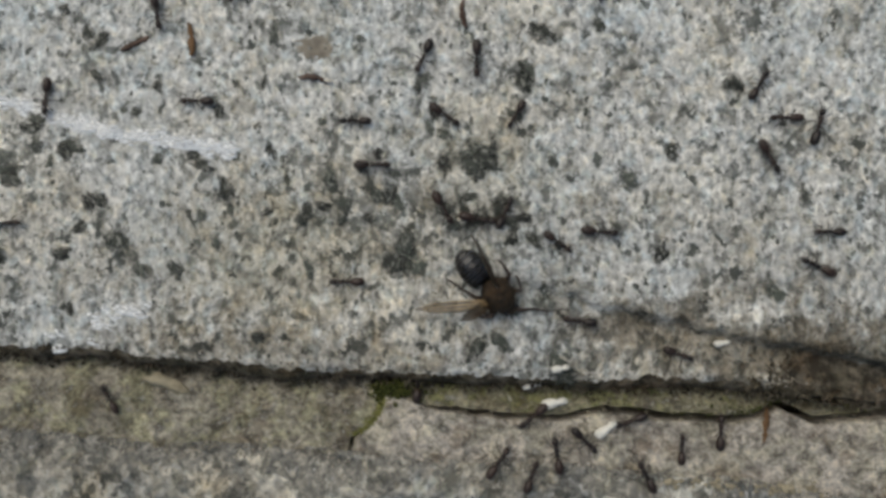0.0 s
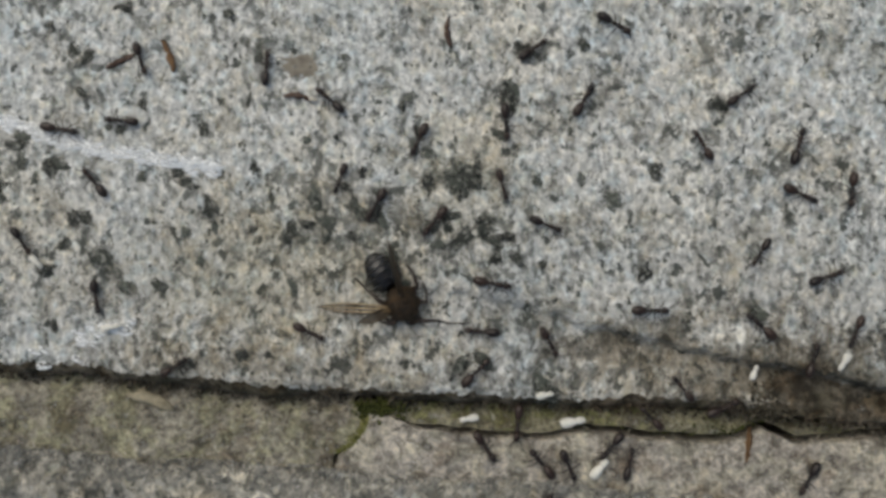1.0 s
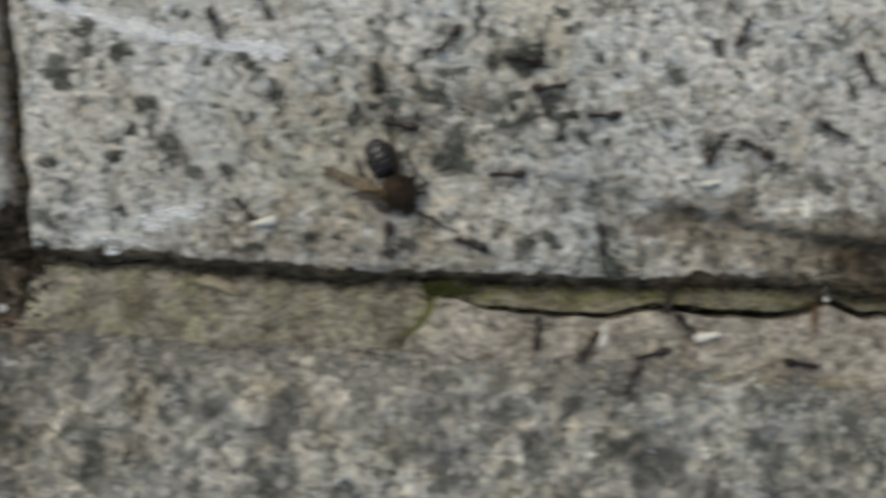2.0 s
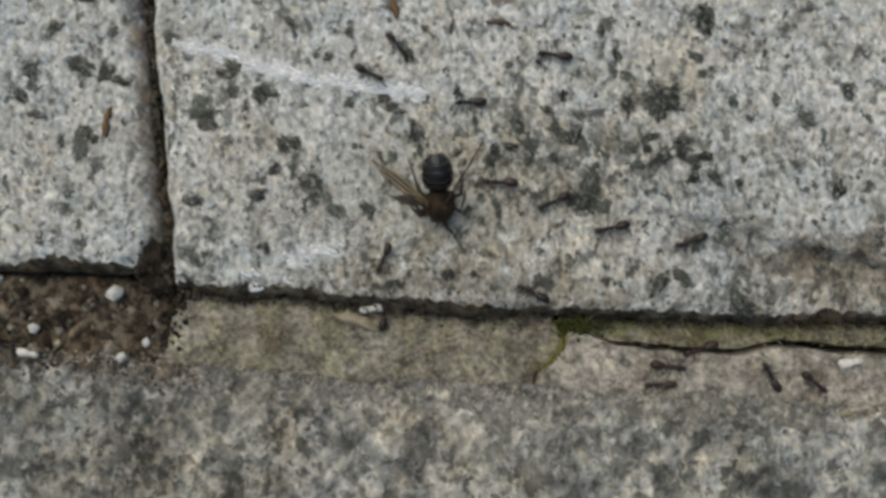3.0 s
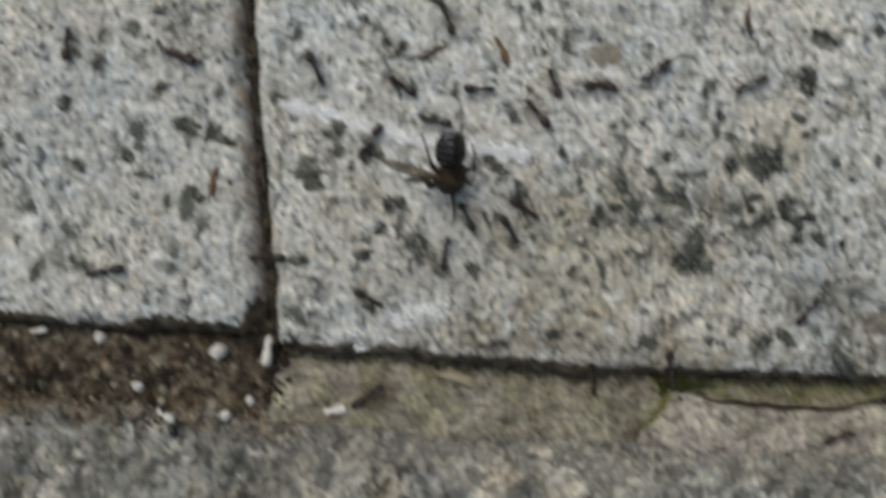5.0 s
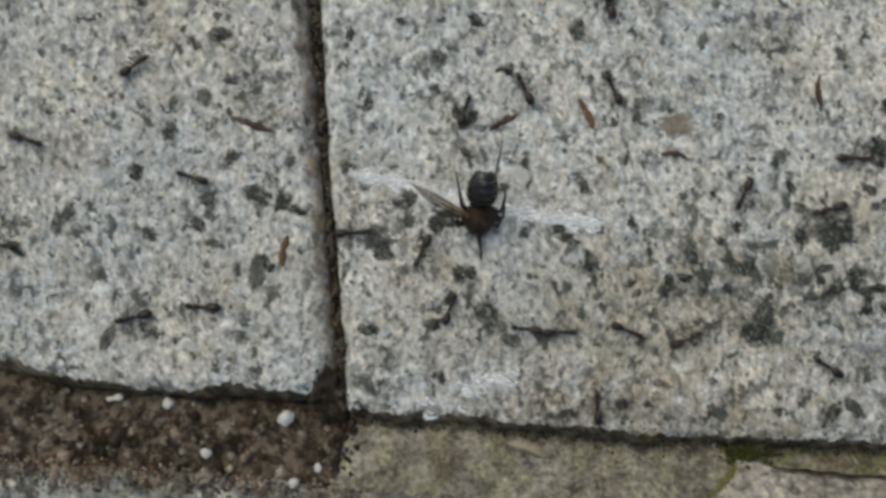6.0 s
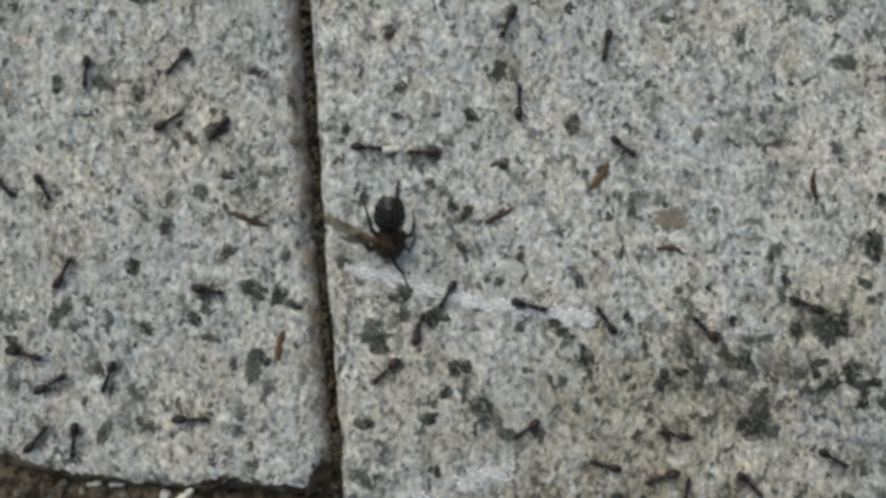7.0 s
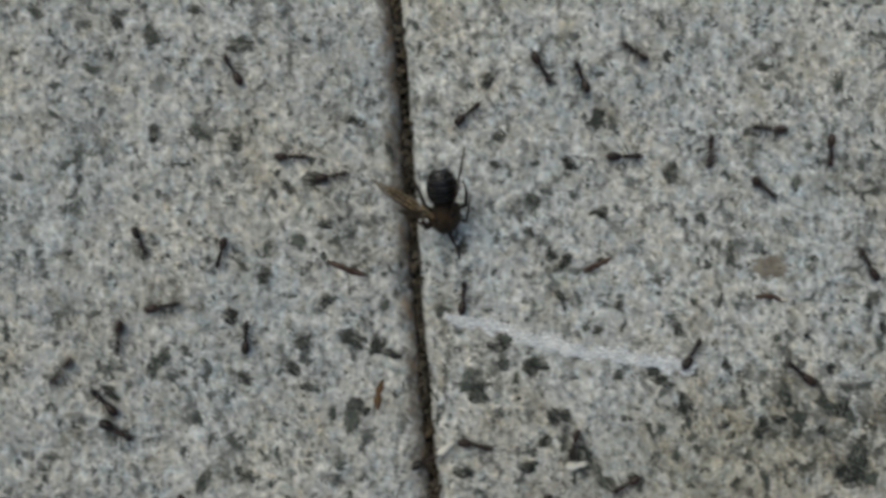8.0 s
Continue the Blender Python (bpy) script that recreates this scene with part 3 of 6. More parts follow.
def film(reach, seed):
    """Cement smeared from the joint over the lower stone, thinning out unevenly."""
    xs = np.arange(-30.0, 84.0, 0.25)
    wide = reach * (0.5 + 1.2 * (fbm(xs, 0 * xs, 9.0, 5, seed) + 0.4))
    x, q = np.meshgrid(xs, np.linspace(0, 1, 9), indexing="ij")
    y = lower_top(x) + 0.4 - q * wide[:, None]
    z = np.where(y > lower_top(x), np.maximum(mortar_height(x, y) + 0.15, lower_height(x, y)), lower_height(x, y)) + 0.05 + 0.01 * seed / 100
    n, m = x.shape
    idx = np.arange(n * m).reshape(n, m)
    quads = np.stack([idx[1:, :-1], idx[:-1, :-1], idx[:-1, 1:], idx[1:, 1:]], -1).reshape(-1, 4)
    me = bpy.data.meshes.new("cement_film")
    me.from_pydata((np.stack([x, y, z], -1).reshape(-1, 3) * MM).tolist(), [], quads.tolist())
    part_mesh("cement_film", me, M_SMEAR, mortar_joint, "thin grey cement film smeared on the lower stone")


film(1.2, 95)
film(3.2, 99)

# ---- dark mineral grains set in the slabs ----
def grain_mesh(seed):
    """A ragged, slightly domed flake about 1 mm across."""
    rng = random.Random(seed)
    bm = bmesh.new()
    n = 20
    top = bm.verts.new((0, 0, 0.00003))
    inner, outer = [], []
    for k in range(n):
        a = 2 * math.pi * k / n
        r = 0.00056 * (1.0 + 0.14 * math.sin(2 * a + seed) + 0.12 * math.sin(3 * a + 2 * seed)) * rng.uniform(0.95, 1.2)
        inner.append(bm.verts.new((0.7 * r * math.cos(a), 0.7 * r * math.sin(a), 0.00002)))
        outer.append(bm.verts.new((r * math.cos(a), r * math.sin(a), -0.0002)))
    for k in range(n):
        m = (k + 1) % n
        bm.faces.new((top, inner[k], inner[m]))
        bm.faces.new((inner[k], outer[k], outer[m], inner[m]))
    me = bpy.data.meshes.new("dark_grain")
    bm.to_mesh(me)
    bm.free()
    me.polygons.foreach_set("use_smooth", [True] * len(me.polygons))
    me.materials.append(M_MICA)
    return me


GRAINS = [grain_mesh(k) for k in range(9)]
grain_rng = random.Random(12)


def grains(spots):
    """Dark grains at x, y with a size in millimetres, each on the slab under it."""
    for x, y, size in spots:
        slab = slab_left if x < gap(y) else slab_right
        ob = new("dark_grain", grain_rng.choice(GRAINS))
        ob.parent = slab
        long = grain_rng.uniform(1.0, 1.5)
        rz = grain_rng.choice((90, 90, 120, 60, 0, 150)) + grain_rng.uniform(-20, 20)
        ob.matrix_basis = pose(x * MM, y * MM, (float(slab_height(x, y)) + 0.03) * MM, 0, 0, rz) @ Matrix.Diagonal((1.12 * size * long, 1.12 * size / long, 1.4, 1.0))


grains([(-18.4, 14.1, 3.5), (-11.5, 14.8, 2.2), (-14.9, 17.6, 2.1), (-9.0, 9.8, 2.1), (-5.9, 5.7, 2.9), (-19.0, 3.5, 2.4), (-28.4, 17.6, 2.5), (-31.2, 18.5, 2.8), (-31.2, 9.8, 2.9), (-33.4, 10.1, 1.5), (-44.3, 21.0, 2.5), (-40.9, 25.4, 2.1), (-34.3, 22.6, 1.8), (-43.1, 14.1, 1.8), (-44.3, 6.9, 1.8), (-47.8, 2.6, 2.2), (-37.8, 15.4, 1.9), (-36.2, 13.2, 1.4), (32.3, 7.9, 3.5), (36.3, 6.3, 2.2), (24.8, 4.4, 3.1), (32.3, 14.8, 3.4), (28.5, 14.1, 2.2), (23.8, 9.8, 2.1), (18.2, 9.8, 2.4), (16.6, 12.6, 2.1), (40.4, 14.4, 1.6), (14.4, 2.6, 1.8)])
grains([(9.1, -4.6, 1.5), (34.8, -4.9, 2.5), (41.6, -8.1, 3.2), (-5.3, 19.4, 1.6), (-8.1, 23.2, 1.5), (4.8, 19.4, 1.8), (26.6, 22.9, 1.8), (27.6, 19.4, 1.8), (37.9, 23.8, 2.8), (21.6, 15.1, 1.6), (10.1, 8.8, 1.4), (16.0, 9.4, 1.5)])
grains([(-7.8, 26.8, 2.2), (10.7, 27.4, 1.8), (39.8, 27.9, 3.4), (45.2, 28.8, 1.6), (37.1, 23.1, 3.0), (26.0, 22.1, 1.4), (59.7, 22.6, 2.4), (19.7, 27.2, 1.2), (33.3, 14.6, 3.1), (53.1, 15.3, 1.8), (48.6, 12.3, 2.4), (36.2, 19.1, 2.0), (23.0, 10.7, 2.2), (14.3, 9.1, 1.8), (24.9, 5.6, 2.5), (26.1, 2.9, 2.0), (5.6, 11.5, 2.8), (-7.6, 9.9, 1.8), (-10.6, 15.6, 2.8), (0.3, 2.7, 2.0), (-17.2, 12.0, 2.4), (52.0, 4.5, 2.0), (64.6, 0.0, 2.2), (41.2, -7.0, 2.5), (15.8, 18.4, 1.1), (-4.0, 19.2, 1.4), (20.7, 8.2, 1.6), (29.7, 7.4, 2.1)])
grains([(17.0, 11.5, 1.5), (29.1, 9.2, 1.9), (34.5, 9.1, 2.5), (34.0, 15.7, 1.9), (27.2, 17.7, 1.6), (36.0, 7.9, 2.2), (38.4, 5.9, 1.9), (20.9, 11.6, 1.8), (18.0, 8.2, 1.6), (32.4, 13.1, 1.8), (41.1, 5.5, 1.8), (31.5, 10.4, 1.6), (37.2, 8.3, 1.6), (20.0, 13.4, 1.4), (23.6, 12.8, 1.4)])
grains([(-16.1, 46.9, 1.9), (-4.2, 42.5, 2.9), (-8.9, 27.4, 2.1), (34.2, 43.6, 2.5), (22.7, 46.5, 2.1), (4.0, 36.5, 1.8), (18.0, 35.5, 1.5), (-3.8, 32.4, 1.9), (-43.7, 40.3, 1.5), (-38.3, 35.3, 1.6), (-30.8, 11.2, 2.1), (-26.7, 16.8, 1.8), (-37.1, 29.3, 2.1), (-40.5, 28.7, 1.5), (-43.0, 3.3, 2.2), (-58.1, 13.0, 2.4), (-11.7, 4.3, 2.0), (-1.7, 14.3, 1.5), (3.3, 13.7, 2.2), (-19.2, 28.7, 2.5), (-15.4, 37.8, 1.5), (-29.8, 10.5, 1.4)])
grains([(-53.2, 52.1, 2.5), (-43.5, 51.1, 2.6), (-57.2, 53.9, 1.8), (-53.2, 41.4, 2.0), (-47.9, 41.4, 2.1), (-60.1, 48.6, 1.8), (7.4, 31.8, 1.5), (-11.3, 34.1, 1.8), (4.3, 37.4, 1.8), (-1.7, 22.1, 1.2), (-52.7, 16.1, 2.8), (-27.6, 22.2, 1.5), (-66.3, 54.9, 1.9), (-48.5, 54.9, 1.6), (14.4, 48.4, 1.5), (3.8, 49.6, 1.4), (-26.9, 39.1, 1.4)])
grains([(6.1, 9.0, 2.5), (4.6, 5.5, 1.5), (3.0, 8.4, 1.4), (23.9, 3.3, 3.5), (-14.4, 18.4, 1.9), (-14.4, 15.9, 1.9), (9.6, 22.7, 1.2), (-16.9, 13.1, 2.1)])
grains([(31.8, 13.8, 3.1), (13.6, 7.9, 1.9), (32.4, -5.6, 2.5), (28.7, 17.0, 1.5)])
grains([(21.7, 10.5, 1.9), (43.9, 19.5, 1.1), (35.0, 10.0, 1.6), (30.8, 9.4, 1.5)])

grains([(-11.6, 30.2, 1.4), (-35.2, 36.2, 2.4), (-36.6, 18.2, 2.6), (-30.9, 42.6, 1.8), (-34.2, 31.1, 1.4), (-21.3, 21.6, 1.8), (-20.8, 36.4, 1.7), (-14.9, 40.9, 1.8), (-7.1, 37.8, 1.8), (-3.7, 26.9, 1.4), (-9.8, 7.0, 1.6), (-13.2, 13.7, 1.5), (-3.4, 2.5, 1.6), (-10.9, -1.6, 1.5), (-19.2, -2.3, 2), (2.2, 14.9, 1.6), (10.0, 15.6, 2)])

# pale scuff: bruised, chalky crystals along a scratch
PALE = [grain_mesh(40 + k) for k in range(5)]
for me in PALE:
    me.materials.clear()
    me.materials.append(M_SCUFF)


def scuff(points, width, count, seed):
    rng = random.Random(seed)
    xs, ys = zip(*points)
    for k in range(count):
        s = rng.random()
        x = xs[0] + (xs[-1] - xs[0]) * s
        y = float(np.interp(x, xs, ys)) + rng.gauss(0, width)
        ob = new("scuff_fleck", rng.choice(PALE))
        ob.parent = slab_right
        size = rng.uniform(0.5, 1.2)
        ob.matrix_basis = pose(x * MM, y * MM, (float(slab_height(x, y)) + 0.05) * MM, 0, 0, rng.uniform(-30, 10)) @ Matrix.Diagonal((size * 1.5, size * 0.7, 1.0, 1.0))


scuff([(-20.6, 21.0), (-15.4, 19.8), (-10.4, 18.1), (-5.3, 16.9), (0.4, 16.1), (6.4, 15.4)], 0.34, 290, 3)
scuff([(-13.0, -4.2), (-9.5, -3.6), (-6.0, -2.6), (-2.5, -1.4)], 0.7, 34, 6)

# ---- moss and loose grit in the joints ----
def clumps(name, count, where, size, material, seed, label, category):
    """Many little lumps heaped along a line, as one growth."""
    rng = random.Random(seed)
    bm = bmesh.new()
    for k in range(count):
        x, y, z = where(rng)
        r = size * rng.uniform(0.5, 1.3)
        way = Matrix.Rotation(rng.uniform(0, 3.14), 3, "Z") @ Matrix.Diagonal((rng.uniform(1.0, 1.8), rng.uniform(0.55, 1.0), rng.uniform(0.4, 0.8))) if size > 0.5 else None
        made = bmesh.ops.create_icosphere(bm, subdivisions=1, radius=r * MM)
        for vert in made["verts"]:
            vert.co = Vector((vert.co.x * rng.uniform(0.7, 1.3), vert.co.y * rng.uniform(0.7, 1.3), vert.co.z * rng.uniform(0.6, 1.2)))
            vert.co = (way @ vert.co if way else vert.co) + Vector((x, y, z)) * MM
    tagged(part(name, bm, material), label, category, kind="stuff")


def on_bend(rng):
    y = rng.uniform(-15.4, -9.9)
    x = float(moss_bend(y)) + rng.gauss(0.1, 0.55)
    return x, y, float(mortar_height(x, y)) + rng.uniform(-0.12, 0.06)


def on_corner(rng):
    return rng.gauss(23.6, 1.4), rng.gauss(-10.4, 0.55), -2.0 + rng.uniform(-0.2, 0.35)


def on_crack(rng):
    x = rng.choice((rng.uniform(42, 66), rng.uniform(60, 66)))
    return x, float(crack(x)) + 0.3 + abs(rng.gauss(0, 0.5)), -1.75 + rng.uniform(-0.15, 0.2)


def under_edge(rng):
    x = rng.uniform(-21, 80)
    y = float(edge_right(x)) + 0.15 - abs(rng.gauss(0, 0.5))
    return x, y, -1.3 - 1.2 * rng.random()


clumps("moss", 420, on_bend, 0.13, M_MOSS, 1, "yellow-green moss growing along a mortar crack", "moss")
clumps("moss", 230, on_corner, 0.2, M_DARKMOSS, 2, "dark green moss tuft at the crack's start", "moss")
clumps("moss", 120, on_crack, 0.13, M_DARKMOSS, 3, "thin dark moss along the crack rim", "moss")
clumps("joint_grit", 900, under_edge, 0.18, M_RIM, 4, "dark brown crumbs of dirt under the slab edge", "dirt")


def in_gap(rng):
    y = rng.uniform(-6, 62)
    return float(gap(y)) + rng.gauss(0, 0.35), y, -1.5 + rng.uniform(-0.5, 0.5)


def at_corner(rng):
    while True:
        x, y = rng.uniform(-26.2, -21.8), rng.uniform(-6.5, -0.6)
        if math.hypot((x + 23.2) / 1.9, (y + 4.4) / 3.2) + rng.gauss(0, 0.12) < 1.0:
            break
    return x, y, max(float(broken_corner(x, y)) - 0.05, -1.9) if x < gap(y) - 0.4 and y > edge_left(x) + 0.3 else -1.7 + rng.uniform(-0.5, 0.5)


def in_soil(rng):
    x = rng.uniform(-75, -21)
    y = float(lower_top(x)) + rng.random() * float(edge_left(x) - lower_top(x))
    return x, y, float(soil_height(x, y))


def in_hollow(rng):
    x = rng.uniform(61, 84)
    y = float(edge_right(x)) + 0.4 + rng.random() ** 1.5 * 0.8 * float(flake(x) - edge_right(x))
    return x, y, float(slab_height(x, y)) - 0.1


def grit_row(rng):
    x = rng.uniform(53, 70)
    return x, float(np.interp(x, (53, 70), (-20.3, -21.3))) + rng.gauss(0, 0.35), -1.5 + rng.uniform(-0.2, 0.2)


def at_seam(rng):
    y = rng.uniform(-15, -5)
    return float(soil_bend(y)) + rng.gauss(-0.2, 0.6), y, -2.0 + rng.uniform(-0.3, 0.4)


def on_lower_rim(rng):
    x = rng.uniform(-76, 84)
    return x, float(lower_top(x)) + rng.gauss(0.0, 0.6), -1.62 + rng.uniform(-0.3, 0.1)


def on_edge_top(rng):
    x = rng.uniform(-21, 82)
    y = float(edge_right(x)) + rng.random() ** 2.5 * 2.2
    return x, y, float(slab_height(x, y)) - 0.9 * max(0.0, 1 - (y - float(edge_right(x))) / 1.2) ** 2 - 0.06


clumps("mortar_crumbs", 1300, on_lower_rim, 0.16, M_MORTAR_R, 11, "sandy mortar crumbs along the lower stone", "mortar")
def spilled(rng):
    x = rng.uniform(-75, -19)
    y = float(lower_top(x)) - abs(rng.gauss(0, 1.3)) + 0.4
    return x, y, float(lower_height(x, y)) - 0.02


def hollow_rim(rng):
    y = rng.uniform(-11.5, -5)
    x = float(hollow_end(y)) + rng.gauss(-0.6, 1.2)
    return x, y, float(slab_height(x, y)) + 0.05


clumps("stone_crumbs", 420, spilled, 0.3, M_STONE, 33, "greyish brown crumbs along the lower stone", "crumbs")
clumps("soil_crumbs", 700, spilled, 0.2, M_SOIL, 13, "brown soil crumbs spilled over the lower stone", "soil")
clumps("soil_crumbs", 350, hollow_rim, 0.16, M_RIM, 14, "brown soil crumbs at the hollow's rim", "soil")
def on_mortar(rng):
    x = rng.uniform(-20, 82)
    y = float(lower_top(x)) + rng.random() * float(edge_right(x) - 1.2 - lower_top(x))
    return x, y, float(mortar_height(x, y)) + 0.02


clumps("sand_grains", 700, on_mortar, 0.13, M_CHIP, 21, "coarse buff sand grains in the mortar face", "sand")
clumps("edge_dirt", 420, on_edge_top, 0.13, M_RIM, 12, "dark dirt caught on the slab's worn edge", "dirt")
clumps("soil_crumbs", 160, in_hollow, 0.28, M_SOIL, 8, "brown soil crumbs in the broken slab hollow", "soil")
clumps("pale_grit", 90, grit_row, 0.3, M_CHIP, 9, "row of pale grit along the stone's rim", "grit")
clumps("joint_grit", 150, at_seam, 0.3, M_BED, 10, "dark dirt where soil meets mortar", "dirt")
clumps("joint_grit", 900, in_gap, 0.26, M_RIM, 5, "dark brown crumbs of dirt packed in the slab joint", "dirt")
clumps("joint_grit", 620, at_corner, 0.34, M_BED, 6, "dark dirt heaped at the joint's mouth", "dirt")
clumps("pale_crumbs", 60, in_soil, 0.42, M_MORTAR_L, 17, "buff mortar crumbs mixed into the soil", "mortar")
def in_soil_low(rng):
    x = rng.uniform(-72, -21)
    y = float(lower_top(x)) + (rng.random() ** 1.4 * 0.75 - 0.12) * float(edge_left(x) - lower_top(x))
    return x, y, (float(soil_height(x, y)) if y > lower_top(x) else float(lower_height(x, y))) - 0.25


def in_soil_near(rng):
    x = rng.uniform(-56, -22)
    y = float(lower_top(x)) + (0.02 + 0.75 * rng.random()) * float(edge_left(x) - lower_top(x))
    return x, y, float(soil_height(x, y)) - 0.1


clumps("joint_stones", 120, in_soil_low, 0.85, M_STONE, 31, "brownish grey bits of stone bedded in the soil", "stone")
clumps("soil_clods", 40, in_soil_near, 0.7, M_BED, 32, "dark brown clods of damp soil in the joint", "soil")
clumps("soil_crumbs", 420, in_soil, 0.34, M_SOIL, 7, "loose brown soil crumbs in the joint", "soil")


# ---- small loose things ----
def lump(radii, seed, rough=0.3, sub=3):
    rng = random.Random(seed)
    bm = bmesh.new()
    bmesh.ops.create_icosphere(bm, subdivisions=sub, radius=1.0)
    for vert in bm.verts:
        k = 1 + rough * (noise.noise(vert.co * 1.4 + Vector((seed * 7.1, 0, 0)))) + 0.04 * rng.uniform(-1, 1)
        vert.co = Vector((vert.co.x * radii[0] * k, vert.co.y * radii[1] * k, vert.co.z * radii[2] * k)) * MM
    return bm


def pebble(x, y, size, seed, label="round white grain of grit lying in the joint"):
    ob = part("pebble", lump((size, size * 0.9, size * 0.75), seed), M_PEBBLE)
    ob.matrix_basis = pose(x * MM, y * MM, (ground_z(x, y) + size * 0.55) * MM, 0, 0, seed * 40)
    return tagged(ob, label, "pebble", "white grit in the joint")


pebble(-28.4, -6.6, 0.95, 1)
pebble(-27.4, -13.7, 0.62, 2)
pebble(-24.7, -12.1, 0.50, 3)
pebble(-37.3, -10.5, 0.60, 4)
pebble(-41.8, -5.0, 0.70, 5)

chip = part("stone_chip", lump((2.1, 0.62, 0.5), 4, 0.75), M_CHIP)
chip.matrix_basis = pose(-1.2 * MM, -9.7 * MM, -1.6 * MM, 0, 8, -22)
tagged(chip, "buff elongated stone chip wedged under the slab edge", "stone chip")


def flake_thing(name, x, y, rz, long, wide, material, label, category, tip=None):
    """A curled dry flake, with a paler tip if it has one."""
    rng = random.Random(int(abs(x) * 10 + abs(y) * 7))
    bm = bmesh.new()
    n = 12
    bend, pinch = rng.uniform(-0.35, 0.35), rng.uniform(0.35, 0.65)
    rows = []
    for k in range(n + 1):
        s = k / n
        w = wide * math.sin(math.pi * (0.06 + 0.88 * s)) ** 0.6 * rng.uniform(0.65, 1.1) * (1 - 0.45 * math.exp(-((s - pinch) / 0.08) ** 2))
        mid = bend * (4 * s * (1 - s) - 0.5) + rng.uniform(-0.06, 0.06)
        rows.append([bm.verts.new(((s - 0.5) * long * MM, (mid + w * q) * MM, (0.1 + 0.14 * (1 - 4 * q * q) * rng.uniform(0.5, 1.3) + 0.1 * math.sin(3 * s)) * MM)) for q in (-0.5, -0.25, 0, 0.25, 0.5)])
    for a, b in zip(rows, rows[1:]):
        for q in range(4):
            bm.faces.new((a[q], b[q], b[q + 1], a[q + 1]))
    bmesh.ops.solidify(bm, geom=bm.faces[:], thickness=0.08 * MM)
    thing = part(name, bm, material)
    thing.matrix_basis = pose(x * MM, y * MM, (ground_z(x, y) + 0.06) * MM, 0, 0, rz)
    tagged(thing, label, category)
    if tip:
        end = part("tip", lump((0.45, 0.22, 0.2), 9), tip, thing, "pale tip")
        end.location = (-0.5 * long * MM, 0, 0.22 * MM)
    return thing


def crust_patch(x, y, long, wide, material, label, category):
    """A dried, cracked film of tan mud a tenth of a millimetre thick."""
    rng = random.Random(5)
    bm = bmesh.new()
    grid = {}
    for i in range(-8, 9):
        for j in range(-8, 9):
            r = math.hypot(i, j) / 8 * rng.uniform(0.85, 1.2)
            if r < 1.0:
                px, py = x + i / 16 * long, y + j / 16 * wide
                grid[i, j] = bm.verts.new((px * MM, py * MM, (ground_z(px, py) + 0.07 * (1 - r) - 0.02) * MM))
    for i, j in list(grid):
        corners = [(i, j), (i + 1, j), (i + 1, j + 1), (i, j + 1)]
        if all(c in grid for c in corners) and rng.random() > 0.06:
            bm.faces.new([grid[c] for c in corners])
    for vert in [v for v in bm.verts if not v.link_faces]:
        bm.verts.remove(vert)
    bmesh.ops.solidify(bm, geom=bm.faces[:], thickness=-0.03 * MM)
    return tagged(part(category.replace(" ", "_"), bm, material), label, category)


husk_moved = flake_thing("dry_husk", 1.9, 27.0, 95, 3.6, 0.9, M_STRAW, "orange dry husk lying on the granite", "husk", None)
flake_thing("dry_husk", -28.2, 12.3, 80, 3.4, 0.9, M_STRAW, "orange dry scale beside the slab joint", "husk", None)
flake_thing("dry_husk", -4.1, 26.6, 25, 3.4, 0.9, M_HUSK, "reddish brown dry flake on the granite", "husk", None)
flake_thing("seed_husk", -31.7, 26.3, 160, 4.6, 0.8, M_HUSK, "brown seed husk lying on the slab", "husk", None)
flake_thing("seed_husk", 14.9, 22.9, 172, 3.2, 0.8, M_HUSK, "brown seed husk with a pale tip", "husk", M_PALE)
flake_thing("seed_husk", 30.8, 30.0, 95, 3.2, 0.8, M_HUSK, "short brown seed husk on the slab", "husk", None)
flake_thing("scale_flake", 19.0, 18.7, -48, 4.4, 0.7, M_MICA, "narrow dark scale lying on the granite", "flake", None)
flake_thing("dry_husk", 63.8, -14.1, 85, 4.0, 0.8, M_STRAW, "rust brown dry stalk on the mortar", "husk", None)
crust_patch(15.0, 26.3, 5.2, 3.8, M_CRUST, "thin tan crust of dried mud on the granite", "mud crust")
crust_patch(58.9, -16.3, 6.5, 4.4, M_GREY, "pale grey smear of cement on the mortar", "cement smear")


# ---- insects ----
def blob(radii, at, segments=12, rings=8, pinch=0.0, bands=0):
    """An egg-shaped body part along x; pinch narrows its front, bands ring it with shallow steps."""
    bm = bmesh.new()
    bmesh.ops.create_uvsphere(bm, u_segments=segments, v_segments=rings, radius=1.0)
    for vert in bm.verts:
        x, y, z = vert.co.z, vert.co.x, vert.co.y
        k = 1 - pinch * x
        if bands:
            k *= 1 + 0.045 * ((x * bands * 0.5 + 10) % 1.0)
        vert.co = Vector(((at[0] + radii[0] * x), (at[1] + radii[1] * y * k), (at[2] + radii[2] * z * k))) * MM
    return bm


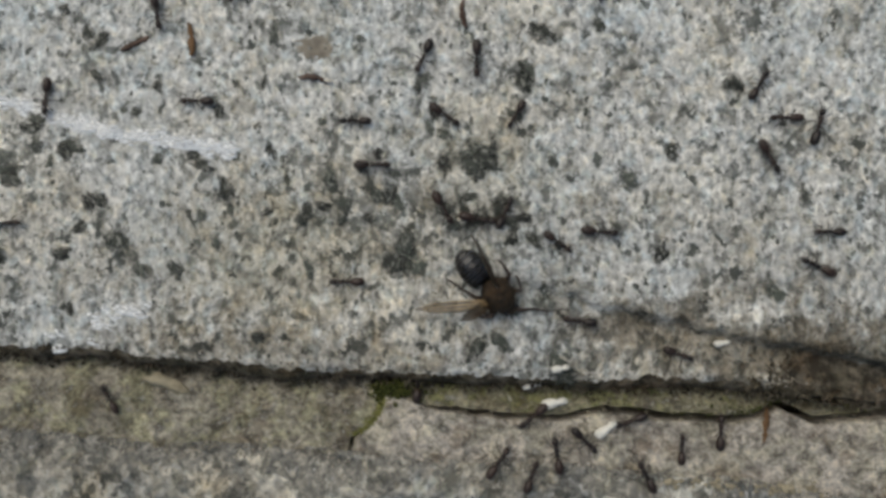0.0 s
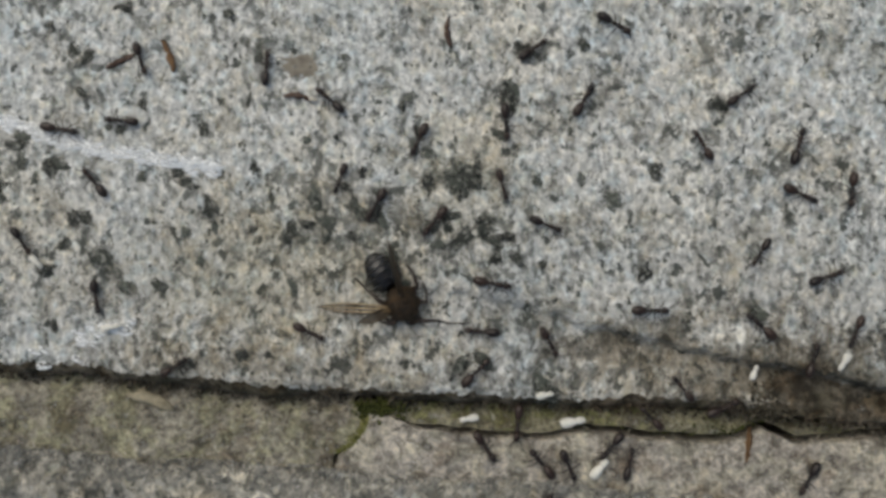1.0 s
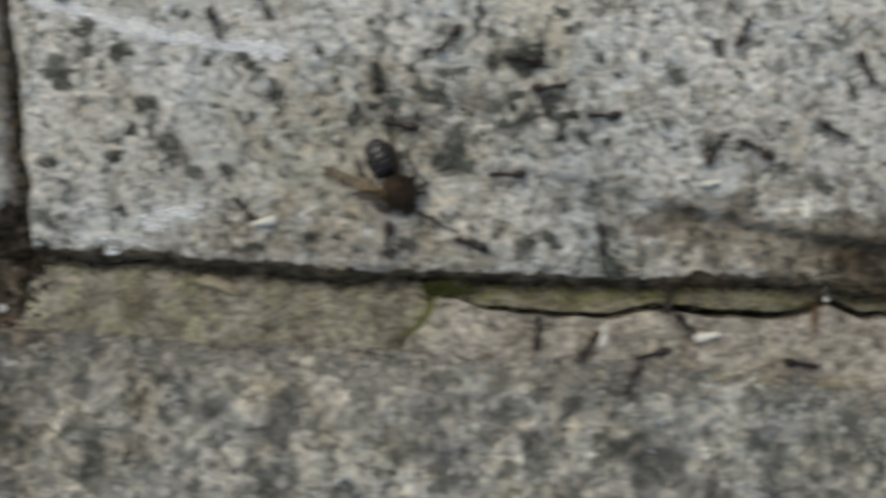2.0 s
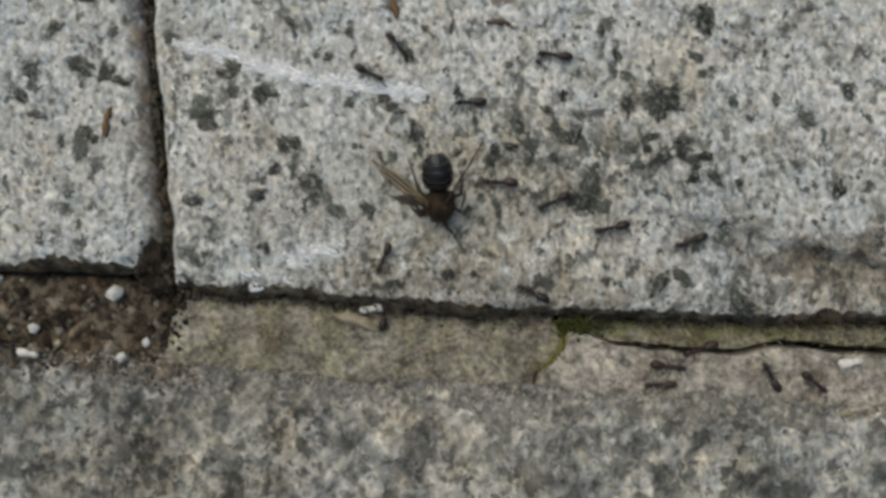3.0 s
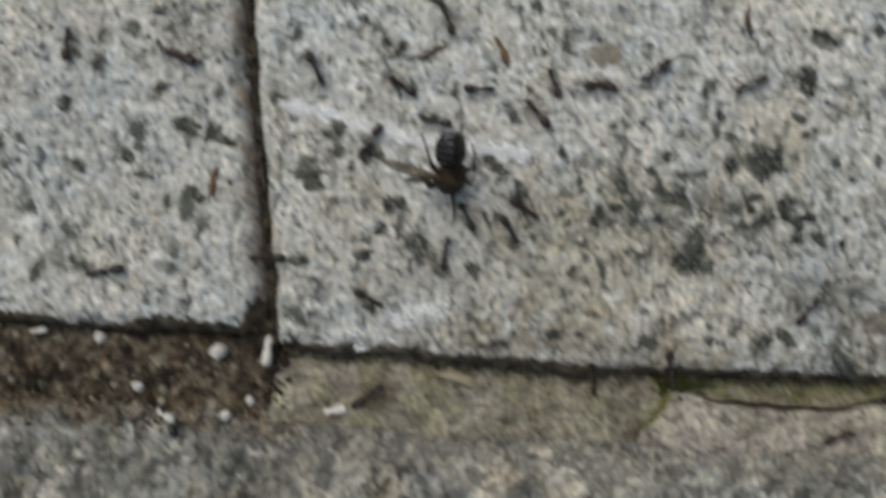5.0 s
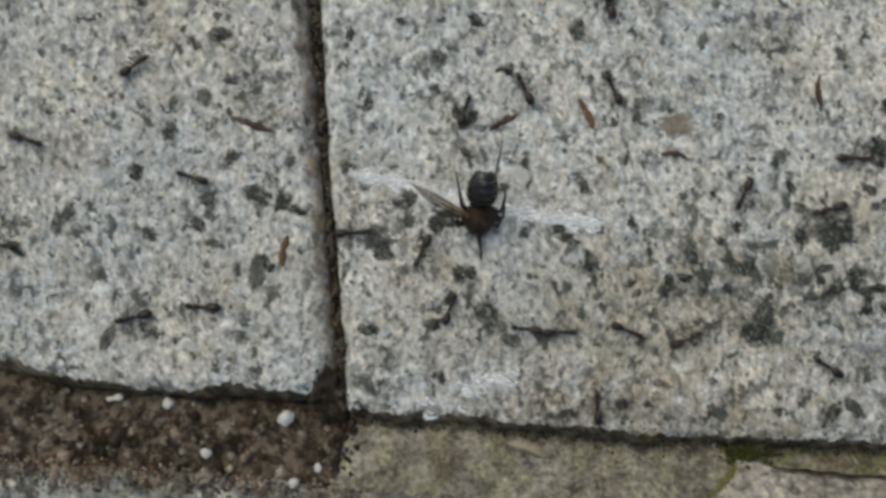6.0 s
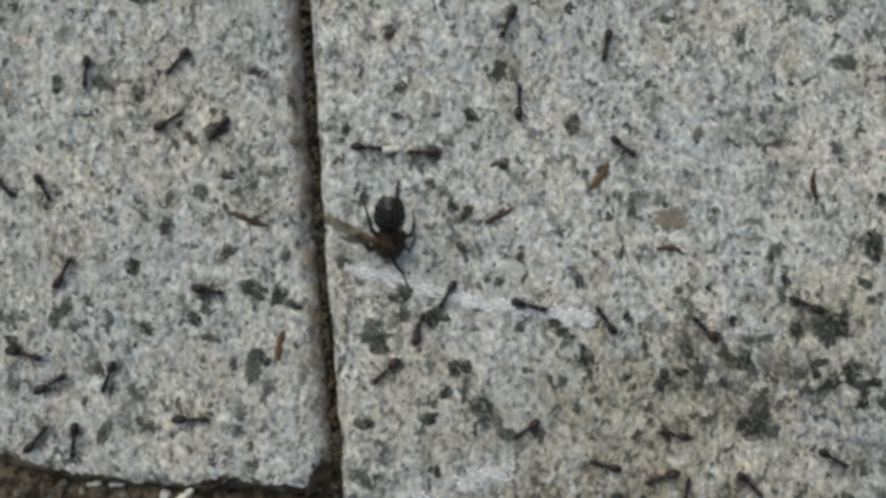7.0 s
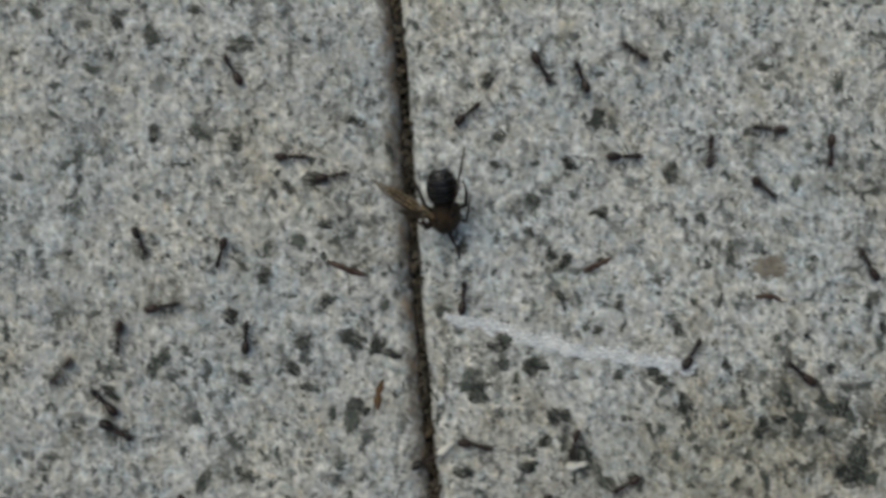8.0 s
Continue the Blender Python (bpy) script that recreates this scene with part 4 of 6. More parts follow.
def tube(points, radii, sides=5):
    """A jointed limb through points in millimetres."""
    bm = bmesh.new()
    rings = []
    pts = [Vector(p) for p in points]
    for k, p in enumerate(pts):
        way = (pts[min(k + 1, len(pts) - 1)] - pts[max(k - 1, 0)]).normalized()
        side = way.cross(Vector((0, 0, 1)))
        side = side.normalized() if side.length > 0.01 else Vector((1, 0, 0))
        up = side.cross(way)
        rings.append([bm.verts.new((p + radii[k] * (math.cos(a) * side + math.sin(a) * up)) * MM) for a in (2 * math.pi * q / sides for q in range(sides))])
    for a, b in zip(rings, rings[1:]):
        for q in range(sides):
            bm.faces.new((a[q], a[(q + 1) % sides], b[(q + 1) % sides], b[q]))
    bm.faces.new(rings[0][::-1])
    bm.faces.new(rings[-1])
    return bm


HIPS = ((0.55, 0.16, 50), (0.2, 0.17, 95), (-0.15, 0.16, 140))


def make_ant():
    """A worker ant about 3.6 mm long, facing +x, feet at z 0."""
    ant = new("ant")
    head = part("head", blob((0.40, 0.33, 0.28), (1.15, 0, 0.62), pinch=0.12), M_ANT, ant)
    part("mandible", tube([(1.5, 0.1, 0.55), (1.68, 0.12, 0.5), (1.76, 0.0, 0.48)], (0.06, 0.05, 0.02)), M_ANT_LEG, head)
    part("mandible", tube([(1.5, -0.1, 0.55), (1.68, -0.12, 0.5), (1.76, 0.0, 0.48)], (0.06, 0.05, 0.02)), M_ANT_LEG, head)
    bm = blob((0.42, 0.235, 0.25), (0.45, 0, 0.66))
    for extra in (blob((0.36, 0.19, 0.21), (-0.08, 0, 0.62)), blob((0.15, 0.12, 0.19), (-0.46, 0, 0.58), 8, 6)):
        me = bpy.data.meshes.new("lump")
        extra.to_mesh(me)
        extra.free()
        bm.from_mesh(me)
        bpy.data.meshes.remove(me)
    part("thorax", bm, M_ANT, ant)
    part("abdomen", blob((0.80, 0.45, 0.42), (-1.24, 0, 0.62), 14, 10, 0.12, 4), M_ANT, ant)
    for s in (1, -1):
        part("antenna", tube([(1.38, 0.14 * s, 0.75), (1.72, 0.5 * s, 0.95), (2.25, 0.55 * s, 0.5)], (0.045, 0.04, 0.03)), M_ANT_LEG, ant)
    for x, y, a in HIPS:
        for s in (1, -1):
            c, d = math.cos(radians(a)), math.sin(radians(a)) * s
            leg = part("leg", tube([(0, 0, 0.02), (0.5 * c, 0.5 * d, 0.28), (0.95 * c, 0.95 * d, 0.0), (1.35 * c, 1.35 * d, -0.5)], (0.055, 0.05, 0.035, 0.022)), M_ANT_LEG, ant)
            leg.location = (x * MM, y * s * MM, 0.52 * MM)
    return tagged(ant, "small glossy black worker ant walking on the stone", "ant", "foraging ants")


ants = [make_ant()]
ants[0].scale = (1.08, 1.08, 1.08)
for k in range(90 - 1):
    ants.append(copy_thing(ants[0], pose(0, 0, 0)))
    size = (1.12, 1.0, 1.06, 0.96, 1.1, 1.03, 1.15)[k % 7]
    ants[-1].scale = (size, size, size)


def make_pupa():
    bm = blob((1.05, 0.56, 0.5), (-0.35, 0, 0.5), 14, 12, 0.22, 4)
    extra = blob((0.62, 0.42, 0.4), (0.85, 0.08, 0.46), 12, 8, 0.1)
    me = bpy.data.meshes.new("lump")
    extra.to_mesh(me)
    extra.free()
    bm.from_mesh(me)
    bpy.data.meshes.remove(me)
    for vert in bm.verts:
        vert.co.y += 0.12 * MM * math.sin(vert.co.x / MM * 1.4)
        vert.co *= 1 + 0.10 * noise.noise(vert.co * 1600)
    return tagged(part("ant_pupa", bm, M_PUPA), "cream white ant pupa carried by a worker", "pupa", "carried pupae")


pupae = [make_pupa()]
for k in range(20 - 1):
    pupae.append(copy_thing(pupae[0], pose(0, 0, 0)))
    size = (0.7, 0.95, 0.62, 0.85, 0.75)[k % 5]
    pupae[-1].scale = (size, size, size)


pupae[3].scale = (1.2, 0.95, 0.95)


def girth(x):
    """Half width of the insect's abdomen at x."""
    return 1.62 * math.sqrt(max(0.02, 1 - abs((x + 4.0) / 2.4) ** 2.4)) * (1.0 + 0.05 * (x + 4.0))


def hoop(front, back, seed, proud=0.0):
    """A curved plate over the abdomen's back, wider at its hind margin, with a little thickness."""
    bm = bmesh.new()
    n, rows = 18, []
    for s in (0.0, 0.35, 0.7, 1.0):
        x = front + (back - front) * s
        r = girth(x) + 0.07 * s + proud
        ring = []
        for k in range(n + 1):
            a = math.pi * (-0.12 + 1.24 * k / n)
            bow = 0.10 * math.sin(a) + 0.03 * math.sin(5 * a + seed)
            ring.append(bm.verts.new(Vector((x - bow, r * math.cos(a), 1.5 + 0.92 * r * math.sin(a))) * MM))
        rows.append(ring)
    for p, q in zip(rows, rows[1:]):
        for k in range(n):
            bm.faces.new((p[k], q[k], q[k + 1], p[k + 1]))
    bmesh.ops.solidify(bm, geom=bm.faces[:], thickness=0.03 * MM)
    return bm


def make_winged():
    """The dead winged insect: faces +x, lies on its side of the stone."""
    bug = new("winged_insect")
    abdomen = part("abdomen", blob((2.05, 1.40, 1.22), (-4.0, 0, 1.5), 20, 14, -0.10), M_BODY, bug, "glossy black banded abdomen")
    # five overlapping back plates, each with a pale hind margin coloured with bluish sheen
    for k in range(5):
        front, back = -2.15 - 0.80 * k, -3.08 - 0.80 * k
        plate = part("plate", hoop(front, back, k), M_BODY, abdomen, "glossy black back plate")
        part("band", hoop(back + 0.20, back - 0.03, k, 0.025), M_BAND, plate, "pale hind margin with bluish sheen in its colour")
    bm = blob((2.0, 1.72, 1.6), (-0.1, 0, 1.55), 20, 14)
    for extra in (blob((0.8, 1.0, 0.8), (1.0, 0, 1.75), 14, 10), blob((0.8, 0.9, 0.6), (-1.3, 0, 2.1), 14, 10), blob((0.7, 0.6, 0.7), (0.5, 1.25, 1.2), 12, 8), blob((0.8, 0.6, 0.7), (-0.6, 1.3, 1.1), 12, 8), blob((0.7, 0.6, 0.7), (0.2, -1.3, 1.0), 12, 8), blob((0.5, 0.5, 0.45), (1.1, 0.75, 1.9), 10, 8), blob((0.45, 0.5, 0.45), (1.2, -0.7, 1.8), 10, 8), blob((0.5, 0.45, 0.4), (-0.3, 0.5, 2.95), 10, 8), blob((0.5, 0.45, 0.4), (-0.2, -0.6, 2.9), 10, 8)):
        me = bpy.data.meshes.new("lump")
        extra.to_mesh(me)
        extra.free()
        bm.from_mesh(me)
        bpy.data.meshes.remove(me)
    part("thorax", bm, M_THORAX, bug, "dark brown bristly thorax")
    head = part("head", blob((0.7, 0.9, 0.7), (1.85, 0, 0.95), 16, 12, 0.1), M_THORAX, bug)
    for s in (1, -1):
        part("eye", blob((0.4, 0.25, 0.4), (1.95, 0.7 * s, 1.1), 10, 8), M_BODY, head, "dark compound eye")
        part("antenna", tube([(2.4, 0.3 * s, 1.2), (2.9, 0.6 * s, 1.3), (3.5, 0.7 * s, 0.7)], (0.08, 0.06, 0.04)), M_ANT_LEG, head)
    # legs: two stretched forward, the others drawn in
    for pts in ([(0.9, -0.8, 0.8), (1.2, -2.2, 1.3), (0.3, -3.0, 1.0), (-0.6, -3.4, 0.5), (-1.0, -4.2, 0.1)],
                [(0.4, 1.2, 0.8), (1.2, 2.2, 1.4), (0.2, 2.8, 0.6), (-0.8, 3.0, 0.1)],
                [(-0.4, 1.2, 0.8), (-0.9, 2.4, 1.3), (-2.4, 2.7, 0.6), (-3.4, 2.5, 0.1)],
                [(0.4, -1.2, 0.8), (0.9, -2.1, 1.2), (-0.3, -2.8, 0.5), (-1.2, -3.3, 0.1)],
                [(-0.5, -1.2, 0.8), (-1.6, -2.0, 1.3), (-3.2, -2.4, 0.7), (-5.2, -2.9, 0.1)]):
        part("leg", tube(pts, [0.34, 0.27, 0.15, 0.09, 0.05][:len(pts)]), M_ANT_LEG, bug)
    # short bristles on the back
    rng = random.Random(77)
    bm = bmesh.new()
    for k in range(90):
        a, b = rng.uniform(0, math.pi), rng.uniform(-1.9, 1.7)
        c = math.sqrt(max(0.05, 1 - (b / 2.0) ** 2))
        root = Vector((b, 1.65 * c * math.cos(a), 1.55 + 1.5 * c * math.sin(a)))
        tip = root + Vector((rng.uniform(-0.3, 0.1), 0.55 * math.cos(a) + rng.uniform(-0.1, 0.1), 0.45 * math.sin(a)))
        side = Vector((0.03, 0.03, 0))
        v = [bm.verts.new(p * MM) for p in (root + side, root - side, root + Vector((0, 0, 0.05)), tip)]
        for f in ((0, 1, 3), (1, 2, 3), (2, 0, 3)):
            bm.faces.new([v[q] for q in f])
    part("bristles", bm, M_ANT_LEG, bug, "short dark bristles", smooth=False)
    return tagged(bug, "dead black winged insect with amber wings dragged by ants", "winged insect")


def make_wing(bug, length, wide, label, material):
    """A narrow folded wing along +x from its root, with three raised veins."""
    n = 14
    bm = bmesh.new()
    rows = []
    for k in range(n + 1):
        s = k / n
        w = wide * (0.25 + 0.75 * math.sin(math.pi * min(1.0, 0.12 + 0.78 * s))) * (1 - 0.75 * max(0.0, s - 0.75) / 0.25)
        rows.append([bm.verts.new((s * length * MM, (q - 0.4) * w * MM, (0.35 * abs(q - 0.4) + 0.25 * s) * MM)) for q in (0, 0.25, 0.5, 0.75, 1)])
    for a, b in zip(rows, rows[1:]):
        for q in range(4):
            bm.faces.new((a[q], b[q], b[q + 1], a[q + 1]))
    bmesh.ops.solidify(bm, geom=bm.faces[:], thickness=0.04 * MM)
    wing = part("wing", bm, material, bug, label)
    for q in ((-0.35, 0.0, 0.32) if material == M_WING else (-0.3, 0.25)):
        pts = [(s * length * (0.95 - 0.15 * abs(q)), q * wide * math.sin(math.pi * (0.12 + 0.7 * s)), 0.12 + 0.35 * abs(q) * wide * 0.5 + 0.25 * s) for s in (0, 0.2, 0.4, 0.6, 0.8, 1.0)]
        part("vein", tube(pts, (0.09, 0.08, 0.07, 0.06, 0.045, 0.02) if material == M_WING else (0.04, 0.04, 0.035, 0.03, 0.03, 0.02), 4), M_VEIN_GLINT if material == M_WING else M_ANT_LEG, wing, "raised wing vein")
    part("root", lump((0.45, 0.32, 0.3), 5), M_ROOT if material == M_WING else M_BODY, wing, "thick wing root")
    return wing


winged = make_winged()
wing_side = make_wing(winged, 8.0, 1.3, "amber narrow wing stretched out sideways", M_WING)
wing_hind = make_wing(winged, 4.6, 1.2, "smoky brown hind wing folded under the other", M_CLEAR_WING)
wing_up = make_wing(winged, 8.8, 1.5, "smoky brown wing standing edge-on over the abdomen", M_CLEAR_WING)
front_leg = part("leg", tube([(0, 0, 0), (1.1, 0.2, 0.3), (2.3, 0.9, -0.1), (3.7, 1.3, -0.5), (5.4, 2.4, -0.75)], [0.3, 0.24, 0.15, 0.1, 0.06]), M_ANT_LEG, winged, "thin front leg stretched out by a pulling ant")
winged.scale = (0.98, 0.98, 0.98)


# ---- movement ----
def foothold(x, y):
    """The highest ground under an insect's feet: it clings to an edge rather than sinking into it."""
    return np.max([ground_field(x + dx, y + dy) for dx, dy in ((0, 0), (0.8, 0), (-0.8, 0), (0, 0.9), (0, -0.9))], axis=0)


def crawl(thing, rows, lift=0.0):
    """Walk an insect over the ground: seconds, x, y in millimetres, its heading in degrees and, in a crevice, how deep it sits."""
    table = np.array([(*r, 0.0)[:5] for r in rows])
    ts = np.unique(np.concatenate([np.arange(0.0, 8.01, 0.125), table[:, 0]]).round(3))
    ts = ts[np.concatenate([[True], np.diff(ts) > 0.04])]
    ts[-1] = 8.0
    x, y, a, deep = (np.interp(ts, table[:, 0], table[:, k]) for k in (1, 2, 3, 4))
    z = foothold(x, y) + lift - deep
    walk(thing, [(t, pose(x[i] * MM, y[i] * MM, z[i] * MM, 0, 0, a[i])) for i, t in enumerate(ts.tolist())])


def drag(thing, rows):
    """Haul the insect along: seconds, x, y in millimetres, heading, how far its head hangs down and how far it leans over."""
    walk(thing, [(t, pose(x * MM, y * MM, (float(foothold(x, y)) + 0.04 * tip) * MM, lean, tip, a)) for t, x, y, a, tip, lean in rows])


def stride(ant, phase):
    """The six legs swing in two sets of three."""
    legs = [o for o in ant.children if o.name.startswith("leg")]
    for k, leg in enumerate(legs):
        (x, y, _), s = HIPS[k // 2], 1 if k % 2 == 0 else -1
        sign = 1 if (k // 2 + k % 2) % 2 else -1
        rows = []
        for i in range(33):
            q = math.sin(phase + i * 2.2)
            rows.append((i * 0.25, pose(x * MM, y * s * MM, 0.52 * MM, 0, 0, 16 * q * sign)))
        walk(leg, rows)


def motions():
    drag(winged, [(0, 34.6, 0.0, -47, 0, 0), (0.5, 31.3, 1.4, -48, 0, 0), (1, 26.3, 1.1, -56, 0, 0), (1.5, 21.8, -0.4, -67, 0, 0), (2, 18.9, 0.0, -62, 0, 0), (3.5, 3.9, 5.3, -106, 46, -12), (4, 2.4, 6.5, -114, 46, -12), (4.5, -0.6, 10.2, -118, 44, -12), (5, -2.3, 13.4, -90, 44, -6), (6.5, -11.1, 19.8, -97, 38, -6), (7, -16.0, 24.5, -94, 38, -6), (7.5, -18.6, 27.6, -90, 38, -6), (8, -21.1, 32.7, -84, 38, -6)])
    walk(wing_side, [(0, pose(-0.0002, -0.0012, 0.0021, 0, 0, -128)), (0.5, pose(-0.0002, -0.0012, 0.0021, 0, 0, -134)), (1, pose(-0.0002, -0.0012, 0.0021, 0, 0, -126)), (1.5, pose(-0.0002, -0.0012, 0.0021, 0, -18, -130)), (2, pose(-0.0002, -0.0012, 0.0021, 0, 0, -142)), (3.5, pose(-0.0007, -0.0012, 0.0021, 0, 6, -128)), (4, pose(-0.0007, -0.0012, 0.0021, 0, 0, -116)), (4.5, pose(-0.0007, -0.0012, 0.0021, 0, -6, -108)), (5, pose(-0.0007, -0.0012, 0.0021, 0, -6, -122)), (6.5, pose(-0.0007, -0.0012, 0.0021, 0, -2, -126)), (7, pose(-0.0007, -0.0012, 0.0021, 0, -4, -124)), (7.5, pose(-0.0007, -0.0012, 0.0021, 0, 20, -124)), (8, pose(-0.0007, -0.0012, 0.0021, 0, 14, -130))])
    walk(wing_hind, [(0, pose(-0.0002, -0.0012, 0.0016, 0, -32, -104)), (0.5, pose(-0.0002, -0.0012, 0.0016, 0, -32, -112)), (1, pose(-0.0002, -0.0012, 0.0016, 0, -32, -104)), (1.5, pose(-0.0002, -0.0012, 0.0016, 0, -32, -108)), (2, pose(-0.0002, -0.0012, 0.0016, 0, -32, -120)), (3.5, pose(-0.0007, -0.0012, 0.0016, 0, -8, -114)), (4, pose(-0.0007, -0.0012, 0.0016, 0, -16, -104)), (4.5, pose(-0.0007, -0.0012, 0.0016, 0, -22, -96)), (5, pose(-0.0007, -0.0012, 0.0016, 0, -20, -108)), (6.5, pose(-0.0007, -0.0012, 0.0016, 0, -18, -112)), (7, pose(-0.0007, -0.0012, 0.0016, 0, -18, -110)), (7.5, pose(-0.0007, -0.0012, 0.0016, 0, -14, -118)), (8, pose(-0.0007, -0.0012, 0.0016, 0, -12, -120))])
    walk(wing_up, [(0, pose(-0.0008, 0.0004, 0.0026, 64, -42, 168)), (0.5, pose(-0.0008, 0.0004, 0.0026, 64, -42, 160)), (1, pose(-0.0008, 0.0004, 0.0026, 64, -42, 160)), (1.5, pose(-0.0008, 0.0004, 0.0026, 64, -42, 168)), (2, pose(-0.0008, 0.0004, 0.0026, 64, -42, 162)), (3.5, pose(-0.0008, 0.0004, 0.0026, 64, 12, 160)), (4, pose(-0.0008, 0.0004, 0.0026, 64, 32, 172)), (4.5, pose(-0.0008, 0.0004, 0.0026, 64, 32, 200)), (5, pose(-0.0008, 0.0004, 0.0026, 64, 0, 178)), (6.5, pose(-0.0008, 0.0004, 0.0026, 64, 28, 172)), (7, pose(-0.0008, 0.0004, 0.0026, 64, -4, 180)), (7.5, pose(-0.0008, 0.0004, 0.0026, 64, 28, 162)), (8, pose(-0.0008, 0.0004, 0.0026, 64, -2, 168))])
    walk(front_leg, [(0, pose(0.0019, 0.0003, 0.0009, 0, 0, 20)), (0.5, pose(0.0019, 0.0003, 0.0009, 0, 0, 16)), (1, pose(0.0019, 0.0003, 0.0009, 0, 0, 26)), (1.5, pose(0.0019, 0.0003, 0.0009, 0, 0, 21)), (2, pose(0.0019, 0.0003, 0.0009, 0, 0, 11)), (3.5, pose(0.0019, 0.0003, 0.0009, 0, -37, 6)), (4, pose(0.0019, 0.0003, 0.0009, 0, -37, 4)), (4.5, pose(0.0019, 0.0003, 0.0009, 0, -37, 2)), (5, pose(0.0019, 0.0003, 0.0009, 0, -31, -22)), (6.5, pose(0.0019, 0.0003, 0.0009, 0, -31, -4)), (7, pose(0.0019, 0.0003, 0.0009, 0, -31, 8)), (7.5, pose(0.0019, 0.0003, 0.0009, 0, -31, -14)), (8, pose(0.0019, 0.0003, 0.0009, 0, -31, -8))])
    crawl(husk_moved, [(0, 1.9, 27.0, 95), (1, 1.1, 27.2, 110), (2, 2.2, 24.5, 110), (4.5, 4.4, 26.3, 110), (5, 3.6, 26.6, 115), (6.5, 5.9, 27.9, 120), (7, 7.1, 31.0, 55), (7.5, 1.4, 45.1, 115), (8, -2.8, 58.3, 115)], 0.12)
    crawl(ants[0], [(0, 26.5, 25.1, 245), (1, 18.2, 22.7, 140), (1.5, 22.1, 20.8, -25), (2.8, 44.6, 33.8, 30), (8, 44.6, 33.8, 30)])
    crawl(ants[1], [(0, 32.2, 24.8, 270), (0.5, 33.1, 23.9, 268), (1, 37, 20.2, 275), (2, 31.7, 14.1, 175), (3.5, 14.8, -2.1, 220), (4, 16.7, -1.2, 355), (4.5, 21.8, 1.6, 315), (5.06, 22, -9.5, 271), (5.26, 22, -9.5, 271, 7), (8, 22, -9.5, 271, 7)])
    crawl(ants[2], [(0, 2.5, 20.4, 180), (0.5, -0.2, 20.6, 180), (1, -3.9, 20.2, 175), (1.5, -7.5, 21.1, 170), (2.46, -24.5, 30, 152), (2.66, -24.5, 30, 152, 7), (8, -24.5, 30, 152, 7)])
    crawl(ants[3], [(0, 29, 19, -35), (0.5, 28.6, 20.1, -100), (1, 27.7, 18.3, -115), (1.5, 26.3, 17.7, -120), (2, 24.1, 16.2, -130), (3.5, 18.9, 20.9, -215), (4, 16.1, 23.1, -225), (4.5, 14.3, 22.3, -195), (5, 14.5, 22.5, -372), (6.3, 40.5, 22.5, -360), (8, 40.5, 22.5, -360)])
    crawl(ants[4], [(0, 36.3, 19, 240), (0.5, 37.1, 16, 220), (1, 36.7, 13.6, 285), (1.5, 41.2, 4.8, 295), (2.27, 40, -10.5, 266), (2.47, 40, -10.5, 266, 7), (8, 40, -10.5, 266, 7)])
    crawl(ants[5], [(0, 21.4, 13.8, 0), (0.5, 24.8, 18.3, -120), (1, 23.2, 11.4, -120), (1.5, 16.9, 4.8, -105), (2.23, 18, -9.7, -85), (2.43, 18, -9.7, -85, 7), (8, 18, -9.7, -85, 7)])
    crawl(ants[6], [(0, 62.2, 22.6, 58), (0.5, 62.8, 24.1, 45), (1, 62.1, 23.7, 35), (1.5, 61.8, 23.3, 30), (1.8, 67.4, 25.6, 22), (8, 67.4, 25.6, 22)])
    crawl(ants[7], [(0, 68.5, 18.3, 75), (0.5, 68.3, 17.9, 75), (1, 68.1, 18.4, 75), (1.5, 68.4, 18.7, 75), (1.8, 70.7, 24.2, 68), (8, 70.7, 24.2, 68)])
    crawl(ants[8], [(0, 63.4, 14.7, 300), (0.5, 69.2, 12.8, 290), (1, 68.5, 13, 335), (1.5, 68.8, 12.7, 340), (2, 68.6, 12.7, 295), (2.3, 74.5, 13.4, 368), (8, 74.5, 13.4, 368)])
    crawl(ants[9], [(0, -1.6, 29.6, -80), (0.5, -2.2, 28.4, -70), (1, -1.7, 26.6, -72), (1.5, -1.5, 22.4, -95), (2, -0.7, 18, -70), (3.5, 1.5, 17, -5), (4, 0.9, 18.1, 170), (4.5, -0.9, 21.2, 135), (5, -7.5, 22.9, 145), (6.5, -8.6, 30.5, 35), (7, -12.6, 33.6, 180), (7.5, -15.6, 38.3, 60), (8, -18.2, 43.4, 40)])
    crawl(ants[10], [(0, -17.4, 7.5, 0), (0.5, -12.1, 10.9, 85), (1, -6.6, 13.8, 130), (1.83, -23.1, 12, 186), (2.03, -23.1, 12, 186, 7), (8, -23.1, 12, 186, 7)])
    crawl(ants[11], [(0, -7.2, -11.3, 120), (1.5, 7, -2.9, -10), (2, 2.2, -1.5, 130), (3.5, 1.9, -3.6, 305), (4, 4.3, -2.5, 135), (4.5, -0.2, 1.3, 110), (5, -2.7, 4.6, 80), (6.5, -1.1, 3.4, 220), (8, -1.2, 2.3, 210)])
    crawl(ants[12], [(0, 28.8, 9.1, -60), (1, 29.4, 9.7, -130), (1.5, 25.3, 8.7, -130), (2, 18.7, 7.3, -190), (3.5, 12.5, 4.6, -180), (4, 12.7, 8, -210), (4.5, 10, 12.8, -200), (5, 7.3, 19.9, -230), (7.05, 7.3, 60.9, -270), (8, 7.3, 60.9, -270)])
